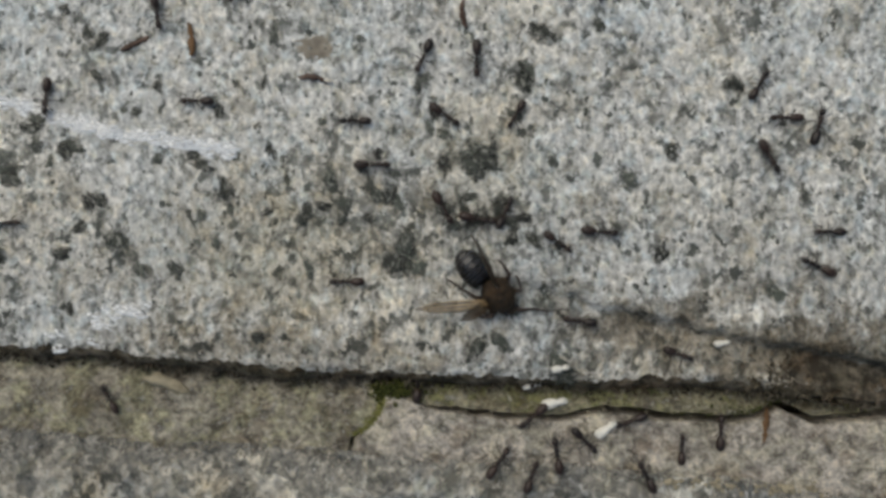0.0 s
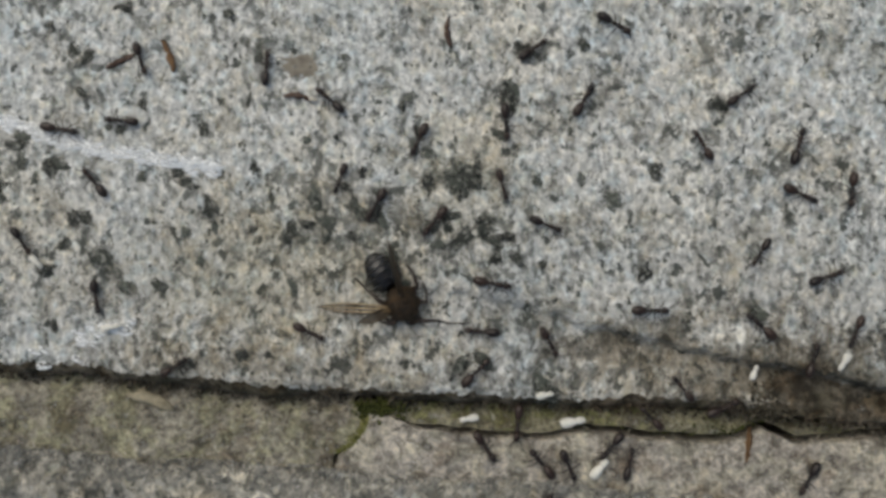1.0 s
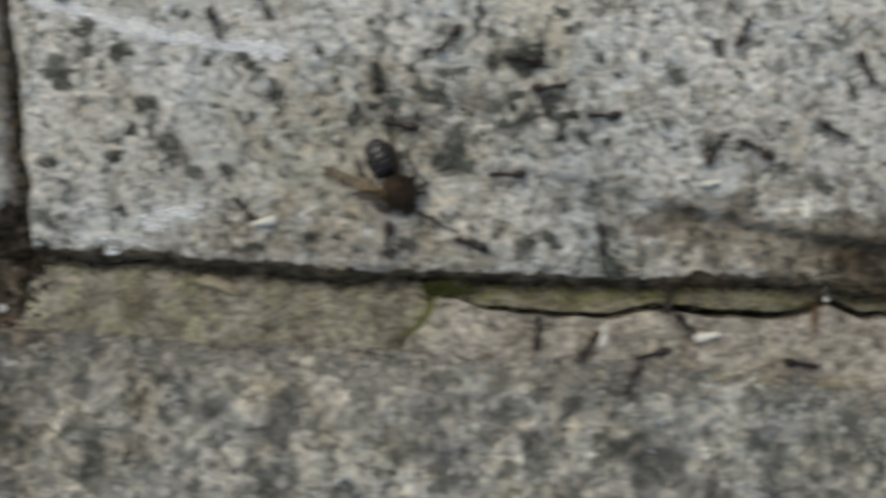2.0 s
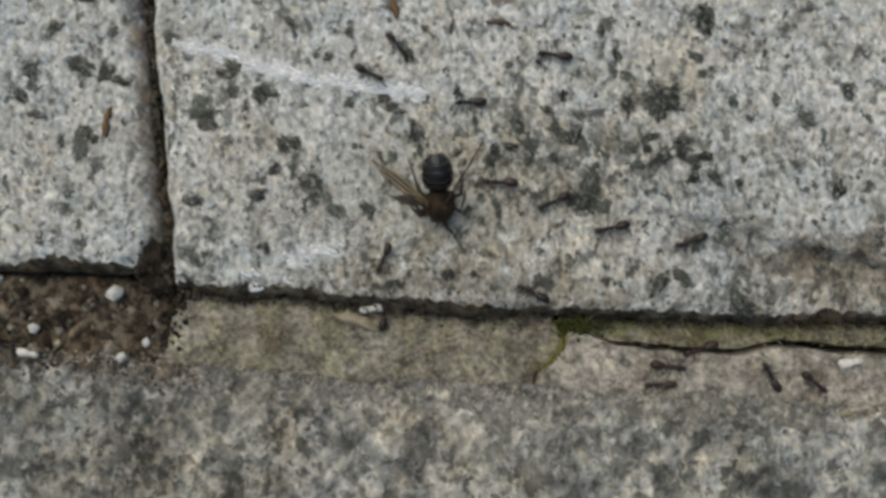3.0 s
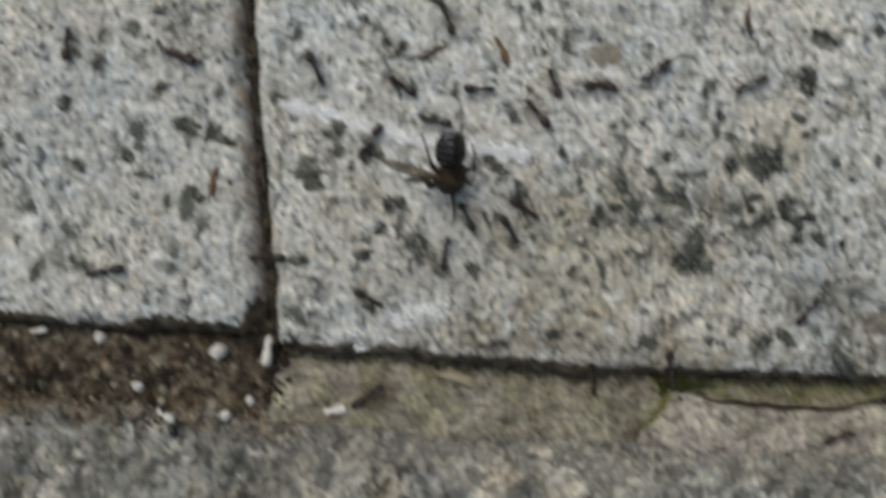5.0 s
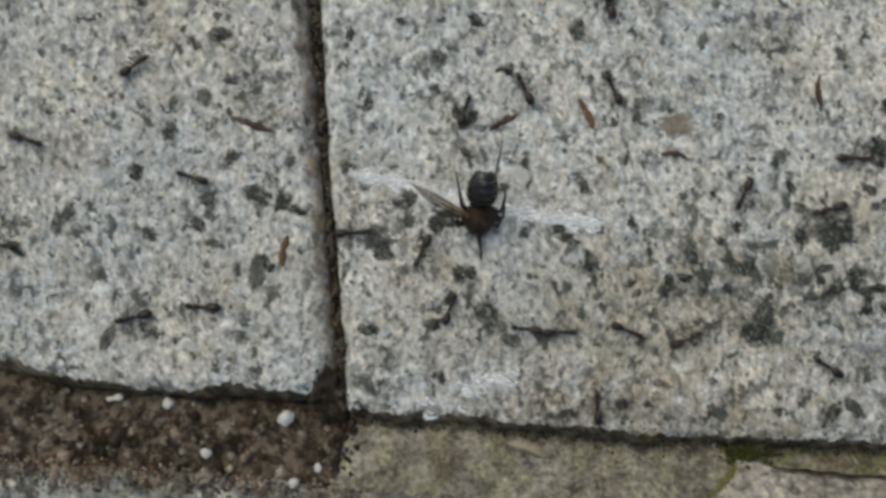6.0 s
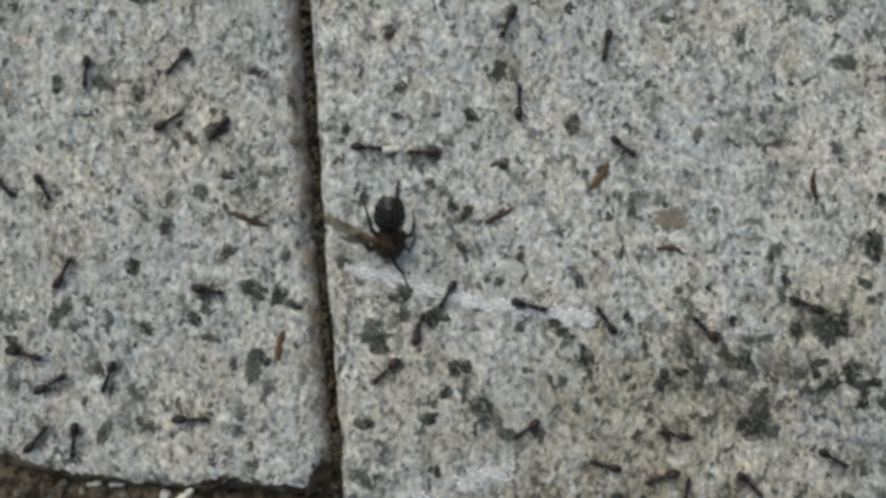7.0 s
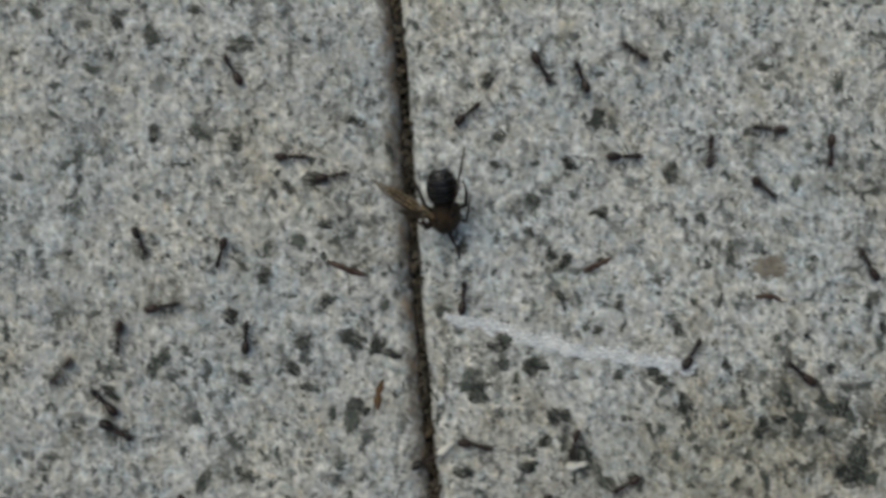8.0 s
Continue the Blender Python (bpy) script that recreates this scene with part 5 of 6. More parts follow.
    crawl(ants[13], [(0, 35.3, 8.9, 65), (0.5, 39.3, 10.1, 5), (1.5, 43.6, 9, -50), (2, 40.4, 8.1, -180), (3.5, 33.2, -5.6, -150), (4, 30.3, -3.4, -20), (5, 37.3, -2, 50), (6.5, 28.8, 0.5, 195), (7, 32.9, -0.2, 330), (7.3, 38.8, 0.6, 368), (8, 38.8, 0.6, 368)])
    crawl(ants[14], [(0, 32.6, 8.1, -10), (1, 35.9, 3.3, -10), (1.5, 35.2, 3.9, 95), (2, 35, 11.1, 5), (3.65, 43.5, 43, 75), (8, 43.5, 43, 75)])
    crawl(ants[15], [(0, 45.5, 6.8, -5), (1, 52.7, 0.6, 0), (2, 52.6, 4.7, 60), (2.5, 62.6, 4.7, 0), (8, 62.6, 4.7, 0)])
    crawl(ants[16], [(0, 41, 5.6, -35), (0.5, 42.3, 4.3, -155), (1, 42, -3.1, -60), (1.5, 40.6, -3.3, -120), (1.86, 40, -10.5, -95), (2.06, 40, -10.5, -95, 7), (8, 40, -10.5, -95, 7)])
    crawl(ants[17], [(0, 43.2, -2.7, 172), (0.5, 39.4, -2.2, 170), (1, 34.5, -1.8, 175), (1.5, 28.9, -5, 165), (2, 26.2, -5.4, 160), (3.5, 14.2, -7.1, 150), (4, 12.9, -0.1, 120), (4.5, 14.3, 0.1, 265), (5, 14, -9.9, 268), (5.2, 14, -9.9, 268, 7), (8, 14, -9.9, 268, 7)])
    crawl(ants[18], [(0, 54.2, -6.3, -20), (1, 56.2, -7.7, 130), (1.5, 53.5, -3.9, 260), (1.85, 54, -10.9, 274), (2.05, 54, -10.9, 274, 7), (8, 54, -10.9, 274, 7)])
    crawl(ants[19], [(0, 38.4, -13.2, 220), (0.5, 33.9, -12.7, 300), (1.5, 36.7, -16.5, 310), (2, 33.6, -15, 445), (3.5, 33.8, -14.9, 305), (4, 30.9, -17.9, 135), (4.39, 32, -10.2, 82), (4.59, 32, -10.2, 82, 7), (8, 32, -10.2, 82, 7)])
    crawl(ants[20], [(0, 44.2, -15.8, -45), (0.5, 44.1, -15.6, -50), (1, 44.3, -16.5, -65), (1.5, 45.1, -17.4, 40), (2, 45.9, -17.6, 195), (3.5, 44.4, -15.2, 80), (4, 44.2, -14.4, 150), (4.5, 40.7, -12, 140), (4.8, 40, -10.5, 116), (5, 40, -10.5, 116, 7), (8, 40, -10.5, 116, 7)])
    crawl(ants[21], [(0, 41.1, -17.1, 100), (0.5, 40.8, -16.8, 145), (1, 41.2, -16, 130), (1.5, 40.5, -15, 130), (1.8, 40, -10.5, 96), (2, 40, -10.5, 96, 7), (8, 40, -10.5, 96, 7)])
    crawl(ants[22], [(0, 34.9, -18, 55), (0.5, 36.6, -16, 60), (1, 38.7, -12.1, -95), (2, 39, -16.8, -125), (3.5, 36, -11.2, -180), (4.5, 37.6, -16.1, -320), (4.8, 38, -10.5, -274), (5, 38, -10.5, -274, 7), (8, 38, -10.5, -274, 7)])
    crawl(ants[23], [(0, 38.4, -19.5, 70), (1.5, 42.7, -21, 20), (2, 43.8, -20.5, -115), (3.5, 26.9, -15.2, -210), (5, 41.3, -16.2, -340), (5.3, 46.9, -13.9, -338), (8, 46.9, -13.9, -338)])
    crawl(ants[24], [(0, 50.7, -19.4, 118), (1, 48.7, -14.4, 230), (1.5, 46.9, -21, 400), (2.02, 48, -10.8, 444), (2.22, 48, -10.8, 444, 7), (8, 48, -10.8, 444, 7)])
    crawl(ants[25], [(0, 54.6, -16.4, 88), (0.5, 53.9, -14, 65), (1, 53.1, -11.1, 135), (2, 49.8, -14.5, 310), (3.5, 50, -18, 325), (4, 49.5, -17.9, 260), (4.3, 54.2, -21.5, 322), (8, 54.2, -21.5, 322)])
    crawl(ants[26], [(0, 58.8, -14.6, 88), (0.5, 58.4, -11.5, 80), (1.5, 63.4, -8.1, -29), (1.8, 64, -11.5, -80), (2, 64, -11.5, 0, 7), (8, 64, -11.5, -80, 7)])
    crawl(ants[27], [(0, 48.9, -13.6, -161), (0.5, 48.8, -13, -218), (1.5, 52.8, -18.8, -345), (1.9, 54, -10.9, -279), (2.1, 54, -10.9, -279, 7), (8, 54, -10.9, -279, 7)])
    crawl(ants[28], [(0, 68.3, 3.3, 155), (0.5, 64.9, -1, 155), (1, 64.1, -0.8, 140), (1.5, 63.4, 0.9, 135), (2, 56.8, 4.5, 150), (2.5, 66.5, 7.1, 15), (8, 66.5, 7.1, 15)])
    crawl(ants[29], [(0, -13.2, 20.6, 265), (0.5, -9.5, 17.5, 310), (1, -10.1, 19.2, 350), (1.5, -9.9, 17.3, 480), (2.34, -24.2, 26, 509), (2.54, -24.2, 26, 509, 7), (8, -24.2, 26, 509, 7)])
    crawl(ants[30], [(0, 42.4, 33.1, -120), (0.5, 37.4, 24.4, -100), (1, 39.9, 28.3, 35), (1.5, 46, 36.3, 53), (8, 46, 36.3, 53)])
    crawl(ants[31], [(0, 6.4, 32.6, -98), (0.2, 6.4, 32.6, -98), (0.5, 5.6, 26.7, 0), (1, 11.6, 26.1, 85), (2.65, 40.2, 42.6, 30), (8, 40.2, 42.6, 30)])
    crawl(ants[32], [(0, 19.2, 18.4, 180), (0.2, 19.2, 18.4, 180), (0.5, 13.2, 18.4, 230), (1, 19.4, 14.1, 250), (1.5, 21, 12, 295), (2, 16.4, 12.5, 455), (3.5, 9, 15.1, 585), (4, 5.4, 18.2, 435), (4.5, 3, 20.7, 420), (5, 1.2, 22.4, 358), (7.05, 16.8, 60.3, 428), (8, 16.8, 60.3, 428)])
    crawl(ants[33], [(0, 26, -9.7, 88), (0.12, 26, -9.7, 88), (0.5, 26.3, -2.2, 115), (1.5, 26.9, 5.4, -12), (2, 30.1, 1.9, -180), (3.5, 25.1, -0.3, -160), (4, 21.6, -5, -180), (4.5, 18.4, -3.2, -185), (4.83, 18, -9.7, -93), (5.03, 18, -9.7, -93, 7), (8, 18, -9.7, -93, 7)])
    crawl(ants[34], [(0, 18.4, 1.4, 180), (0.2, 18.4, 1.4, 180), (0.5, 12.4, 1.4, 190), (1, 16.5, -2.1, 335), (1.5, 18.1, -2.7, 235), (1.85, 18, -9.7, 269), (2.05, 18, -9.7, 269, 7), (8, 18, -9.7, 269, 7)])
    crawl(ants[35], [(0, 30, -10.1, 0, 7), (0.2, 30, -10.1, 92), (0.5, 29.9, -6.8, -20), (1, 34.2, -6, 45), (1.3, 34, -10.3, -93), (1.5, 34, -10.3, -93, 7), (8, 34, -10.3, -93, 7)])
    crawl(ants[36], [(0, 78, -12.6, 0, 7), (0.2, 78, -12.6, -129), (0.5, 75.8, -15.2, -175), (1, 70.3, -17.8, -120), (1.5, 64.9, -15.3, -245), (2, 62.4, -18.8, -370), (2.3, 67.9, -16.5, -338), (8, 67.9, -16.5, -338)])
    crawl(ants[37], [(0, 64.9, 19, 180), (0.2, 64.9, 19, 180), (0.5, 58.9, 19, 150), (2, 55.6, 17, 65), (2.5, 64.8, 20.8, 22), (8, 64.8, 20.8, 22)])
    crawl(ants[38], [(0, 79.5, 21.2, -158), (0.2, 79.5, 21.2, -158), (0.5, 73.9, 18.9, -100), (1, 73.8, 13.4, -95), (1.3, 79.7, 14.2, 8), (8, 79.7, 14.2, 8)])
    crawl(ants[39], [(0, 69.6, 6.9, 180), (0.2, 69.6, 6.9, 180), (0.5, 63.6, 6.9, 190), (2, 65.2, 6.3, 330), (2.3, 70.8, 4, 338), (8, 70.8, 4, 338)])
    crawl(ants[40], [(0, 79.8, 1.2, 135), (0.2, 79.8, 1.2, 135), (0.5, 75.6, 5.4, 185), (1, 71.3, 4.4, 20), (1.5, 80.5, 0.5, -22), (8, 80.5, 0.5, -22)])
    crawl(ants[41], [(0, -19.5, 4.8, -8), (0.5, -9.6, 3.5, 10), (1, -6.2, 1.3, -80), (1.45, -8, -7.6, -101), (1.65, -8, -7.6, -101, 7), (8, -8, -7.6, -101, 7)])
    crawl(ants[42], [(0, 49.3, 36.7, -98), (0.7, 49.3, 36.7, -98), (1, 48.5, 30.8, -30), (1.3, 54.5, 31.6, 8), (8, 54.5, 31.6, 8)])
    crawl(ants[43], [(0, 45.3, 33, -90), (0.5, 45.3, 33, -90), (1, 45.3, 23, 60), (1.5, 52.4, 30.1, 45), (8, 52.4, 30.1, 45)])
    crawl(ants[44], [(0, 80.3, -0.8, -172), (0.7, 80.3, -0.8, -172), (1, 74.3, -1.6, -112), (1.3, 79.9, -3.9, -22), (8, 79.9, -3.9, -22)])
    crawl(ants[45], [(0, 70, -11.9, 0, 7), (0.42, 70, -11.9, 0, 7), (0.62, 70, -11.9, 91), (1, 69.8, -4.3, 75), (1.38, 70, -11.9, -89), (1.58, 70, -11.9, -89, 7), (8, 70, -11.9, -89, 7)])
    crawl(ants[46], [(0, -20, 8, -8), (0.7, -20, 8, -8), (1, -14, 7.2, -55), (1.43, -22.6, 6, -172), (1.63, -22.6, 6, -172, 7), (8, -22.6, 6, -172, 7)])
    crawl(ants[47], [(0, -12.9, 36.4, -75), (2.75, -12.9, 36.4, -75), (3.5, -9.1, 21.9, -125), (4, -9.6, 21.5, -130), (4.5, -10.2, 18.8, -122), (5, -10.9, 16.8, -125), (6.5, -14.1, 9.8, -110), (7, -16.6, 9.4, -135), (7.5, -21.5, 6.3, -130), (8, -17.4, 6.8, -12)])
    crawl(ants[48], [(0, -22.4, 4, 0, 7), (2.92, -22.4, 4, 0, 7), (3.12, -22.4, 4, 13), (3.5, -15, 5.7, -60), (4, -18, 0.9, -140), (5, -11, -0.6, -30), (6.5, -9.3, 9.5, 120), (7, -12.8, 14.3, 75), (7.5, -17.2, 18.7, 115), (8, -18.9, 23.2, 85)])
    crawl(ants[49], [(0, -22.6, 6, 0, 7), (3, -22.6, 6, 0, 7), (3.2, -22.6, 6, -162), (3.5, -26.8, 4.6, -180), (4, -27.3, 4.4, -215), (4.5, -32.7, 5.6, -140), (5, -40.2, 2.5, -170), (6.5, -47.2, 6.2, -165), (7, -50.9, 1.6, -95), (7.3, -52, -3.3, -103), (7.5, -52, -3.3, -103, 7), (8, -52, -3.3, -103, 7)])
    crawl(ants[50], [(0, -22.3, 2, 0, 7), (3, -22.3, 2, 0, 7), (3.2, -22.3, 2, 0), (3.5, -22.8, 2.3, 0), (4, -22.3, 3.4, 0), (4.5, -22.7, 3.5, 5), (5, -22.4, 3.9, 180), (6.5, -44.7, 7.3, 175), (7, -37.8, 4.2, 0), (7.45, -38, -4.7, -91), (7.65, -38, -4.7, -91, 7), (8, -38, -4.7, -91, 7)])
    crawl(ants[51], [(0, 6, -9.1, 0, 7), (2.96, 6, -9.1, 0, 7), (3.16, 6, -9.1, 90), (3.5, 6, -2.4, 150), (4, 8.4, -2.3, 175), (4.5, 5.3, 1.9, 140), (5, 4.5, 6.8, 300), (6.5, 12.2, 2, 355), (7, 15, 2.6, 530), (7.5, 7.9, -4.5, 585), (8, 7.9, -4.5, 585)])
    crawl(ants[52], [(0, 2, -8.8, 0, 7), (2.8, 2, -8.8, 0, 7), (3, 2, -8.8, 81), (3.5, 3.6, 1, 120), (4, 7.5, 3.6, 150), (4.5, 6, 8.1, 125), (5, 6.1, 9.2, -35), (6.5, 21.4, -0.5, 55), (7, 23.6, -3, -45), (7.3, 20, -7.7, -128), (8, 20, -7.7, -128)])
    crawl(ants[53], [(0, 3.7, 36.4, -90), (2.2, 3.7, 36.4, -90), (3.5, 3.7, 10.4, -25), (4, 0.9, 12, -205), (4.5, -0.9, 15.3, -190), (5, -3.8, 18.9, -190), (6.5, -7, 15.7, -230), (7, -9.8, 17.8, -120), (8, -6.8, 6.7, -105)])
    crawl(ants[54], [(0, 0, -8.7, 0, 7), (3, 0, -8.7, 0, 7), (3.2, 0, -8.7, -67), (3.5, 0.8, -10.6, 20), (4, 3.9, -11.2, -85), (4.5, 1, -16.4, 60), (4.88, 2, -8.8, 82), (5.08, 2, -8.8, 82, 7), (8, 2, -8.8, 82, 7)])
    crawl(ants[55], [(0, -39.7, -12.2, -23), (3, -39.7, -12.2, -23), (3.5, -30.5, -16, -52), (4, -27.7, -19.2, -39), (4.5, -30.7, -17, -109), (5, -33.6, -14.2, -246), (5.3, -37.2, -18.9, -128), (8, -37.2, -18.9, -128)])
    crawl(ants[56], [(0, -4, -8.2, 0, 7), (3.5, -4, -8.2, 0, 7), (3.7, -4, -8.2, -87), (4, -3.8, -11.4, -170), (4.5, -9.6, -11.9, -165), (5, -11.3, -11.4, -325), (5.3, -12, -7.7, -259), (5.5, -12, -7.7, -259, 7), (8, -12, -7.7, -259, 7)])
    crawl(ants[57], [(0, 16, -9.8, 0, 7), (3.49, 16, -9.8, 0, 7), (3.69, 16, -9.8, -81), (4, 16.9, -15.9, -90), (4.5, 16.2, -20.1, -77), (4.8, 12, -24.4, -135), (8, 12, -24.4, -135)])
    crawl(ants[58], [(0, -33.3, 31.6, -68), (4.2, -33.3, 31.6, -68), (4.5, -31, 26, -15), (5, -31.8, 25.9, 160), (6.5, -41.7, 17.7, 165), (7, -35.9, 18.4, -10), (7.5, -36.4, 18.7, 145), (8, -42.8, 18.9, 88)])
    crawl(ants[59], [(0, -0.8, 35.1, -120), (4, -0.8, 35.1, -120), (4.5, -5.8, 26.4, -180), (5, -2.5, 30.3, -250), (6.5, -1.5, 30.3, -240), (7, -1.8, 39.3, -272), (7.5, -1.9, 39.7, -272), (8, -5.9, 47.4, -248)])
    crawl(ants[60], [(0, 9.1, 35.5, -90), (3.75, 9.1, 35.5, -90), (4.5, 9.1, 20.5, -50), (5, 9.2, 23.2, 110), (6.5, 7.4, 33.7, 120), (7, 9.8, 34.1, -40), (7.5, 12.6, 34.7, -25), (8, 14.4, 34.9, -40)])
    crawl(ants[61], [(0, 14.6, 37.3, -60), (3.75, 14.6, 37.3, -60), (4.5, 22.1, 24.3, -105), (5, 20.2, 24.2, -145), (6.5, 23.2, 15.5, -100), (7, 18.4, 14.3, -225), (7.5, 17.8, 14.6, -210), (8, 18.1, 14.7, -220)])
    crawl(ants[62], [(0, -39.9, 31.8, -135), (4.7, -39.9, 31.8, -135), (5, -44.1, 27.6, -275), (6.5, -44.6, 35.3, -350), (7, -40.3, 37.2, -330), (7.5, -38.6, 37.3, -320), (8, -33.1, 36.5, -350)])
    crawl(ants[63], [(0, -20.5, 29.2, -52), (4.7, -20.5, 29.2, -52), (5, -16.8, 24.5, -65), (5.36, -24, 24, -176), (5.56, -24, 24, -176, 7), (8, -24, 24, -176, 7)])
    crawl(ants[64], [(0, 32.5, 37.6, -98), (4.25, 32.5, 37.6, -98), (5, 30.6, 22.7, -155), (6.5, 31.9, 14, -170), (7.5, 27.1, 19.8, -235), (8, 25.5, 26.7, -240)])
    crawl(ants[65], [(0, -4, -8.2, 0, 7), (3.94, -4, -8.2, 0, 7), (4.14, -4, -8.2, 78), (5, -0.4, 8.6, 115), (6.5, 3.7, 0.8, -55), (7, 7.5, -0.8, -195), (7.3, 2.3, -3.8, -150), (8, 2.3, -3.8, -150)])
    crawl(ants[66], [(0, -62.7, 35.5, -8), (6.2, -62.7, 35.5, -8), (6.5, -56.7, 34.7, -20), (7.5, -60.7, 25.2, -70), (8, -56.9, 18.6, -95)])
    crawl(ants[67], [(0, -62.3, 34.1, -30), (6, -62.3, 34.1, -30), (6.5, -53.7, 29.1, -95), (7, -54.2, 29.6, -60), (7.5, -54.5, 29.9, -55), (8, -54.3, 29.2, -65)])
    crawl(ants[68], [(0, -59.8, 28, -45), (5.75, -59.8, 28, -45), (6.5, -49.1, 17.4, 35), (7.5, -54.8, 23.7, 88), (8, -51.8, 22.2, 10)])
    crawl(ants[69], [(0, -59.3, 12.9, -8), (6, -59.3, 12.9, -8), (6.5, -49.4, 11.6, 0), (7, -47.2, 8.7, -110), (7.5, -49.5, 5.3, -140), (7.8, -50.3, -0.6, -98), (8, -50.3, -0.6, -98)])
    crawl(ants[70], [(0, -61.8, 17.1, -23), (6.2, -61.8, 17.1, -23), (6.5, -56.3, 14.8, 0), (7.5, -56.3, 7.8, -30), (8, -57, 8.4, -30)])
    crawl(ants[71], [(0, -61.5, 10.6, -23), (6.2, -61.5, 10.6, -23), (6.5, -55.9, 8.3, 10), (7, -53.4, 8.2, 30), (7.5, -53.2, 9.4, -150), (8, -58.7, 11.8, -225)])
    crawl(ants[72], [(0, -47.1, 52.1, -105), (6.5, -47.1, 52.1, -105), (7, -49.7, 42.4, -95), (7.5, -43.6, 38.6, 70), (7.8, -37.6, 38.6, 0), (8, -37.6, 38.6, 0)])
    crawl(ants[73], [(0, -32.5, 50.6, -135), (6.5, -32.5, 50.6, -135), (7, -39.6, 43.5, -130), (7.5, -43.9, 47.9, -240), (8, -44.3, 48.4, -240)])
    crawl(ants[74], [(0, -30, 44.8, -120), (6.5, -30, 44.8, -120), (7, -35, 36.1, -130), (7.5, -37, 30.5, -130), (8, -45.6, 27.9, -105)])
    crawl(ants[75], [(0, -56, -2.7, 0, 7), (6.5, -56, -2.7, 0, 7), (6.7, -56, -2.7, 78), (7, -54.9, 2.2, 50), (7.3, -56, -2.7, -102), (7.5, -56, -2.7, -102, 7), (8, -56, -2.7, -102, 7)])
    crawl(ants[76], [(0, -24.7, 34, 0, 7), (6.47, -24.7, 34, 0, 7), (6.67, -24.7, 34, 1), (7, -18.2, 34.1, -5), (7.5, -24, 36.9, 161), (7.8, -24.9, 36, 224), (8, -24.9, 36, 101, 7)])
    crawl(ants[77], [(0, -23.2, 14, 0, 7), (5.65, -23.2, 14, 0, 7), (5.85, -23.2, 14, 7), (7, -0.5, 16.7, -15), (8, -10.5, -0.6, -120)])
    crawl(ants[78], [(0, 14, -9.9, 0, 7), (6.42, 14, -9.9, 0, 7), (6.62, 14, -9.9, 92), (7, 13.7, -2.2, 200), (7.3, 10.1, -7, 232), (8, 10.1, -7, 232)])
    crawl(ants[79], [(0, 16, -9.8, 0, 7), (6.49, 16, -9.8, 0, 7), (6.69, 16, -9.8, 85), (7, 16.5, -3.6, 80), (7.5, 21.2, 1, 85), (7.8, 24.8, -3.8, -53), (8, 24.8, -3.8, -53)])
    crawl(ants[80], [(0, 6, -9.1, 0, 7), (5.58, 6, -9.1, 0, 7), (5.78, 6, -9.1, 86), (7, 7.6, 15.3, 125), (7.5, 5.9, 16.8, 60), (8, 6.3, 16.9, 60)])
    crawl(ants[81], [(0, -36, -4.8, 0, 7), (6.5, -36, -4.8, -137, 7), (6.7, -36, -4.8, -292), (7, -35.3, -3.1, -160), (7.5, -27.1, 0.5, -15), (8, -23, 5.2, 30)])
    crawl(ants[82], [(0, -1.2, 52.3, -113), (6.75, -1.2, 52.3, -113), (7.5, -6.9, 38.5, -115), (7.8, -0.9, 38.5, 0), (8, -0.9, 38.5, 0)])
    crawl(ants[83], [(0, 9.7, 49.8, -113), (6.75, 9.7, 49.8, -113), (7.5, 3.9, 36, -75), (8, 8.4, 39.2, 85)])
    crawl(ants[84], [(0, -8, 55.5, -113), (7.2, -8, 55.5, -113), (7.5, -10.3, 50, -50), (8, -10.1, 48, -60)])
    crawl(ants[85], [(0, 40.2, 42.2, -172), (7, 40.2, 42.2, -172), (7.5, 30.3, 40.9, -250), (7.8, 36.3, 40.9, -360), (8, 36.3, 40.9, -360)])
    crawl(ants[86], [(0, 27.3, 54, -105), (7, 27.3, 54, -105), (7.5, 24.7, 44.3, -55), (8, 21.6, 38.9, -92)])
    crawl(ants[87], [(0, -66.4, 20.1, -60), (7.7, -66.4, 20.1, -60), (8, -63.4, 14.9, -130)])
    crawl(ants[88], [(0, 4.1, 54.4, -135), (7.7, 4.1, 54.4, -135), (8, -0.1, 50.1, -215)])
    crawl(ants[89], [(0, 23.9, 53.4, -128), (7.25, 23.9, 53.4, -128), (8, 14.7, 41.5, -185)])
    crawl(pupae[0], [(0, 40.8, -11.7, 0), (0.5, 44.3, -11.7, 0), (1, 44.6, -11.7, 0), (1.5, 48, -12, 0), (2, 51.8, -15.7, 0), (3.5, 54.6, -14, 0), (3.8, 58, -11.1, 41), (4, 58, -11.1, 41, 7), (8, 58, -11.1, 41, 7)], 0.22)
    crawl(pupae[1], [(0, -44, -4.4, 0, 7), (3.5, -44, -4.4, 0, 7), (3.7, -44, -4.4, -80), (4, -43.4, -7.7, -180), (4.5, -45.9, -5.6, -180), (5, -48.7, -4.2, -180), (6.5, -47.5, -4.5, -180), (7, -47.4, -3.8, -180), (7.5, -47.6, 0.4, -180), (7.8, -48, -3.9, -95), (8, -48, -3.9, -95, 7)], 0.22)
    crawl(pupae[2], [(0, 4, -9, 0, 7), (1.5, 4, -9, 0, 7), (1.7, 4, -9, 85), (2, 4.5, -2.9, 180), (3.5, -1.4, -11.1, 180), (4, -5.2, -11.7, 180), (4.5, -12, -12.7, 180), (5, -15, -13.1, 180), (5.3, -14, -7.9, 79), (5.5, -14, -7.9, 79, 7), (8, -14, -7.9, 79, 7)], 0.22)
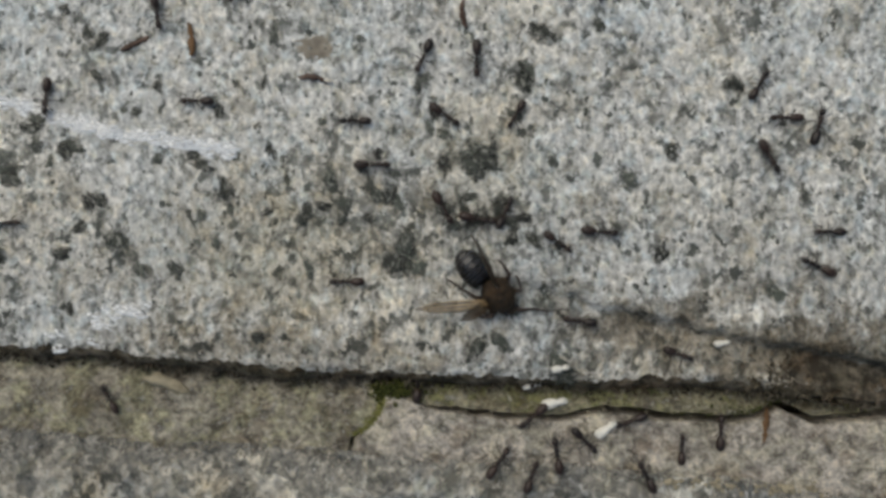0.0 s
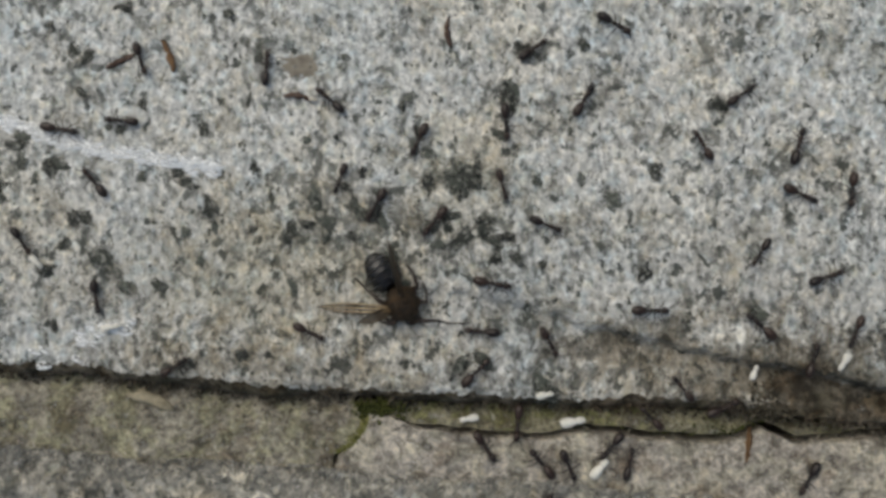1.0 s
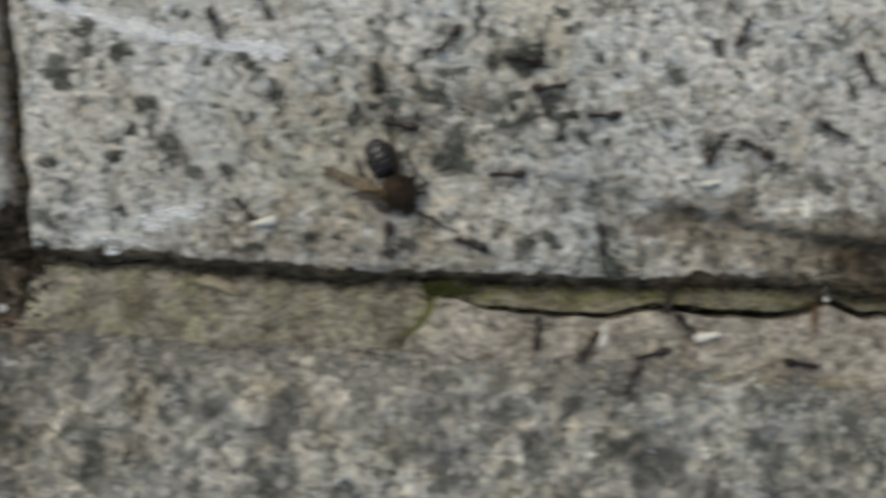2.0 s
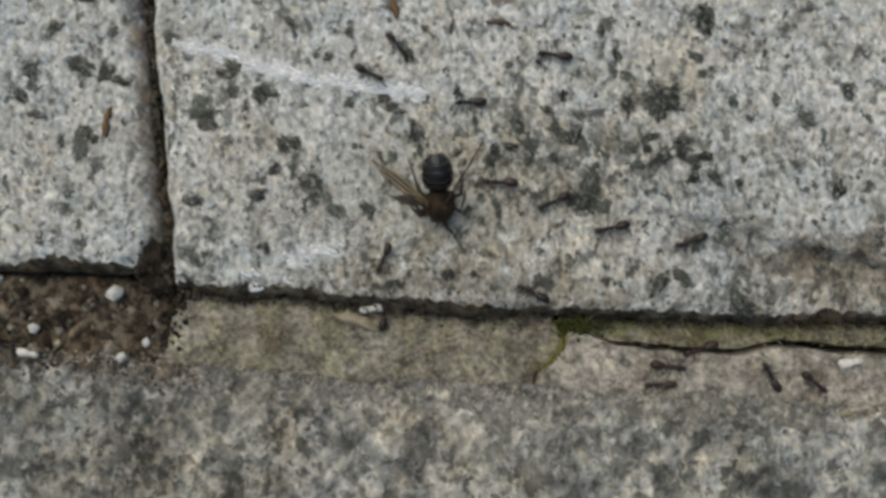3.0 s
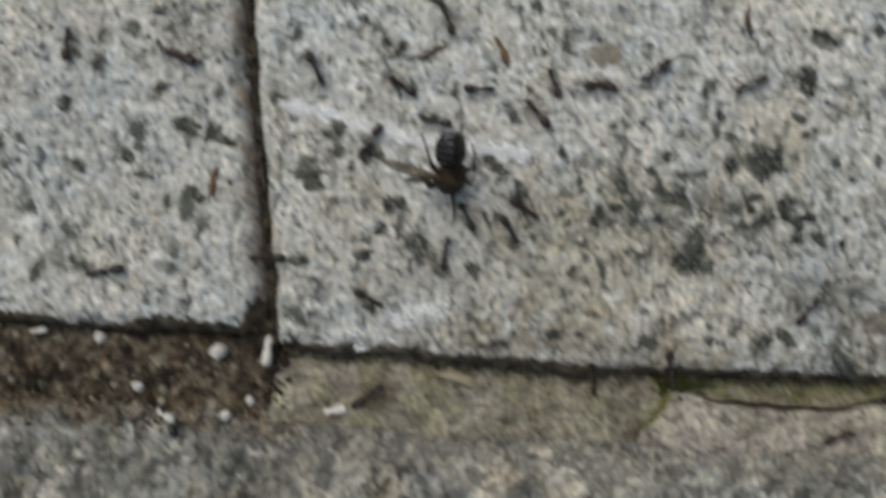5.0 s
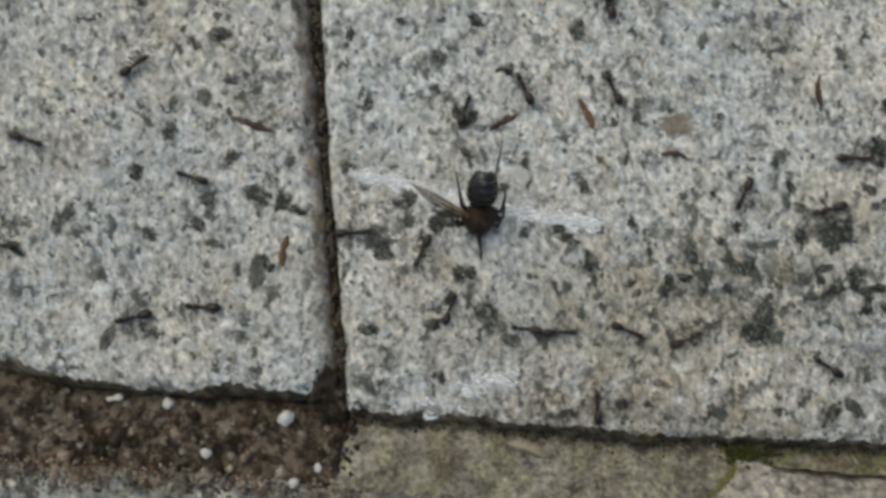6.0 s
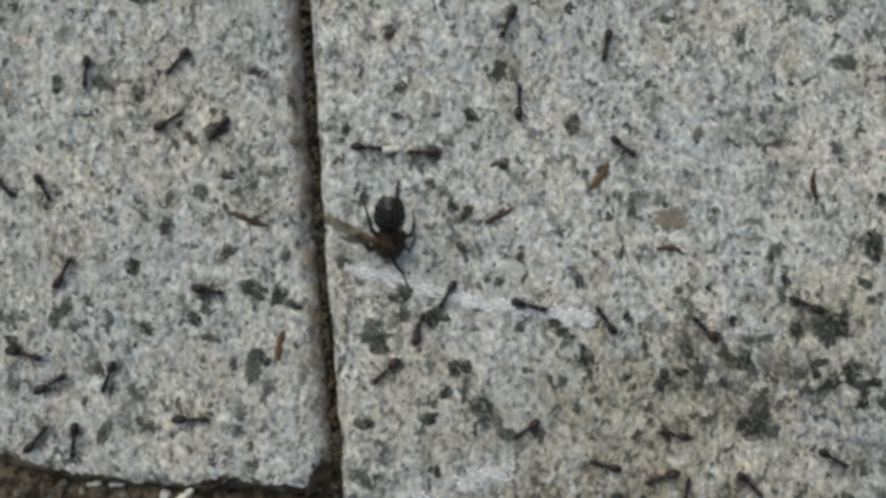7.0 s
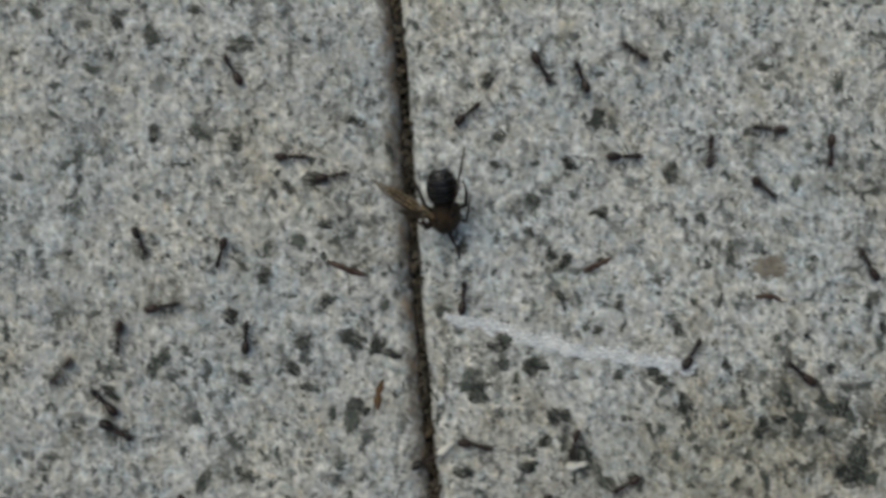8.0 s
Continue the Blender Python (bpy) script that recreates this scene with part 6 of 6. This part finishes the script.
    crawl(pupae[3], [(0, -22.2, -2, 75, 7), (3, -22.2, -2, 75, 7), (3.2, -22.2, -2, 75), (3.5, -23.7, -2, 75), (4, -23.1, -3.7, 75), (4.5, -22.9, -4.9, 75), (5, -22.5, -6.5, 75), (5.3, -24, -5.2, 75), (5.5, -24, -5.2, 75, 7), (8, -24, -5.2, 75, 7)], 1.0)
    crawl(pupae[4], [(0, -37.5, -13.1, -23), (3, -37.5, -13.1, -23), (3.5, -29, -17.9, -100), (4, -26.4, -20.2, -70), (4.5, -31.6, -19.6, 75), (5, -33.9, -13.6, 135), (5.3, -38.7, -20.8, 232), (8, -38.7, -20.8, 232)], 0.22)
    crawl(pupae[5], [(0, 38.4, -9.9, 0), (0.5, 37.4, -9.1, -180), (1, 33.5, -11.4, -180), (1.3, 34, -10.3, -296), (1.5, 34, -10.3, -296, 7), (8, 34, -10.3, -296, 7)], 0.22)
    crawl(pupae[6], [(0, 41.2, -7.8, 0), (0.5, 41.8, -7.4, 0), (1, 41.4, -8.6, 0), (1.3, 42, -10.6, -74), (1.5, 42, -10.6, -74, 7), (8, 42, -10.6, -74, 7)], 0.22)
    crawl(pupae[7], [(0, 46.3, -14.5, 25), (0.5, 46.7, -11.4, -30), (1, 47.5, -16.7, 38), (1.5, 38.4, -19.2, 125), (2, 40.7, -15.6, 75), (2.4, 42, -10.6, 75), (2.6, 42, -10.6, 75, 7), (8, 42, -10.6, 75, 7)], 0.22)
    crawl(pupae[8], [(0, 58.7, -5.1, 0), (0.5, 62.8, -3.1, 30), (1.5, 65.2, -9.1, 85), (2, 65.3, -11.3, 80), (2.2, 66, -11.6, 80, 7), (8, 66, -11.6, 80, 7)], 0.22)
    crawl(pupae[9], [(0, -33.6, -4.8, 0, 7), (5, -35.4, -10.5, 0, 7), (6.5, -36.9, -5.7, 0, 7), (6.7, -35.1, -2.6, 68), (7, -38.7, -4.3, 30), (7.5, -24.8, -0.1, -15), (8, -20.9, 6.4, 30)], 0.22)
    crawl(pupae[10], [(0, 77.9, -1.1, -172), (0.7, 77.9, -1.1, -172), (1, 73.1, -4.6, -130), (1.5, 76, -8.3, -60), (1.9, 82.1, -8.8, -10), (8, 82.1, -8.8, -10)], 0.22)
    crawl(pupae[11], [(0, 52, -10.8, 0, 7), (1, 52, -10.8, 0, 7), (1.2, 52, -10.8, 83), (1.5, 52.5, -7.2, 180), (2, 51.9, 0.8, 0), (2.5, 61.9, 0.8, 0), (8, 61.9, 0.8, 0)], 0.22)
    crawl(pupae[12], [(0, 18.4, -9.8, 0, 7), (3.49, 18.4, -9.8, 0, 7), (3.69, 16.4, -12.2, -81), (4, 16.9, -19.1, -120), (4.5, 17, -23.5, -120), (4.8, 10.3, -26.1, -135), (8, 10.3, -26.1, -135)], 0.22)
    crawl(pupae[13], [(0, -52, -3.3, 0, 7), (6, -52, -3.3, 0, 7), (6.2, -52, -3.3, -34), (6.5, -51.2, -3.9, 0), (7, -49.9, -3.7, -180), (7.3, -54.1, -7.9, -135), (8, -54.1, -7.9, -135)], 0.22)
    crawl(pupae[14], [(0, -22.3, 34, 0, 7), (6.47, -22.3, 34, 0, 7), (6.67, -22.3, 34, 1), (7, -15.8, 33.9, -5), (7.5, -25.7, 37.5, 170), (7.8, -26.6, 34.3, 224), (8, -25.8, 40.3, 224, 7)], 0.22)
    crawl(pupae[15], [(0, -6, -7.9, 0, 7), (0.48, -6, -7.9, 0, 7), (0.68, -6, -7.9, 78), (1, -4.7, -1.7, 0), (1.32, -6, -7.9, -102), (1.52, -6, -7.9, -102, 7), (8, -6, -7.9, -102, 7)], 0.22)
    crawl(pupae[16], [(0, 23.4, 36, -113), (2.75, 23.4, 36, -113), (3.5, 17.7, 22.2, -180), (5.55, 2, 60, -248), (8, 2, 60, -248)], 0.22)
    crawl(pupae[17], [(0, -44, -4.4, 0, 7), (6, -44, -4.4, 0, 7), (6.2, -44, -4.4, 93), (6.5, -44.1, -3, 0), (6.8, -39.3, -6.7, -38), (8, -39.3, -6.7, -38)], 0.22)
    crawl(pupae[18], [(0, -17.6, 7.7, -8), (0.7, -17.6, 7.7, -8), (1, -12.6, 5.2, -55), (1.43, -25, 5.7, -172), (1.63, -25, 5.7, -172, 7), (7.5, -22.9, 4.8, -172, 7), (8, -25, 5.7, -172, 7)], 0.22)
    crawl(pupae[19], [(0, -8, -7.6, 0, 7), (7.19, -8, -7.6, 0, 7), (7.39, -8, -7.6, 84), (8, -6.6, 4.5, 0)], 0.22)
    for k, ant in enumerate(ants):
        stride(ant, k * 1.3)


motions()
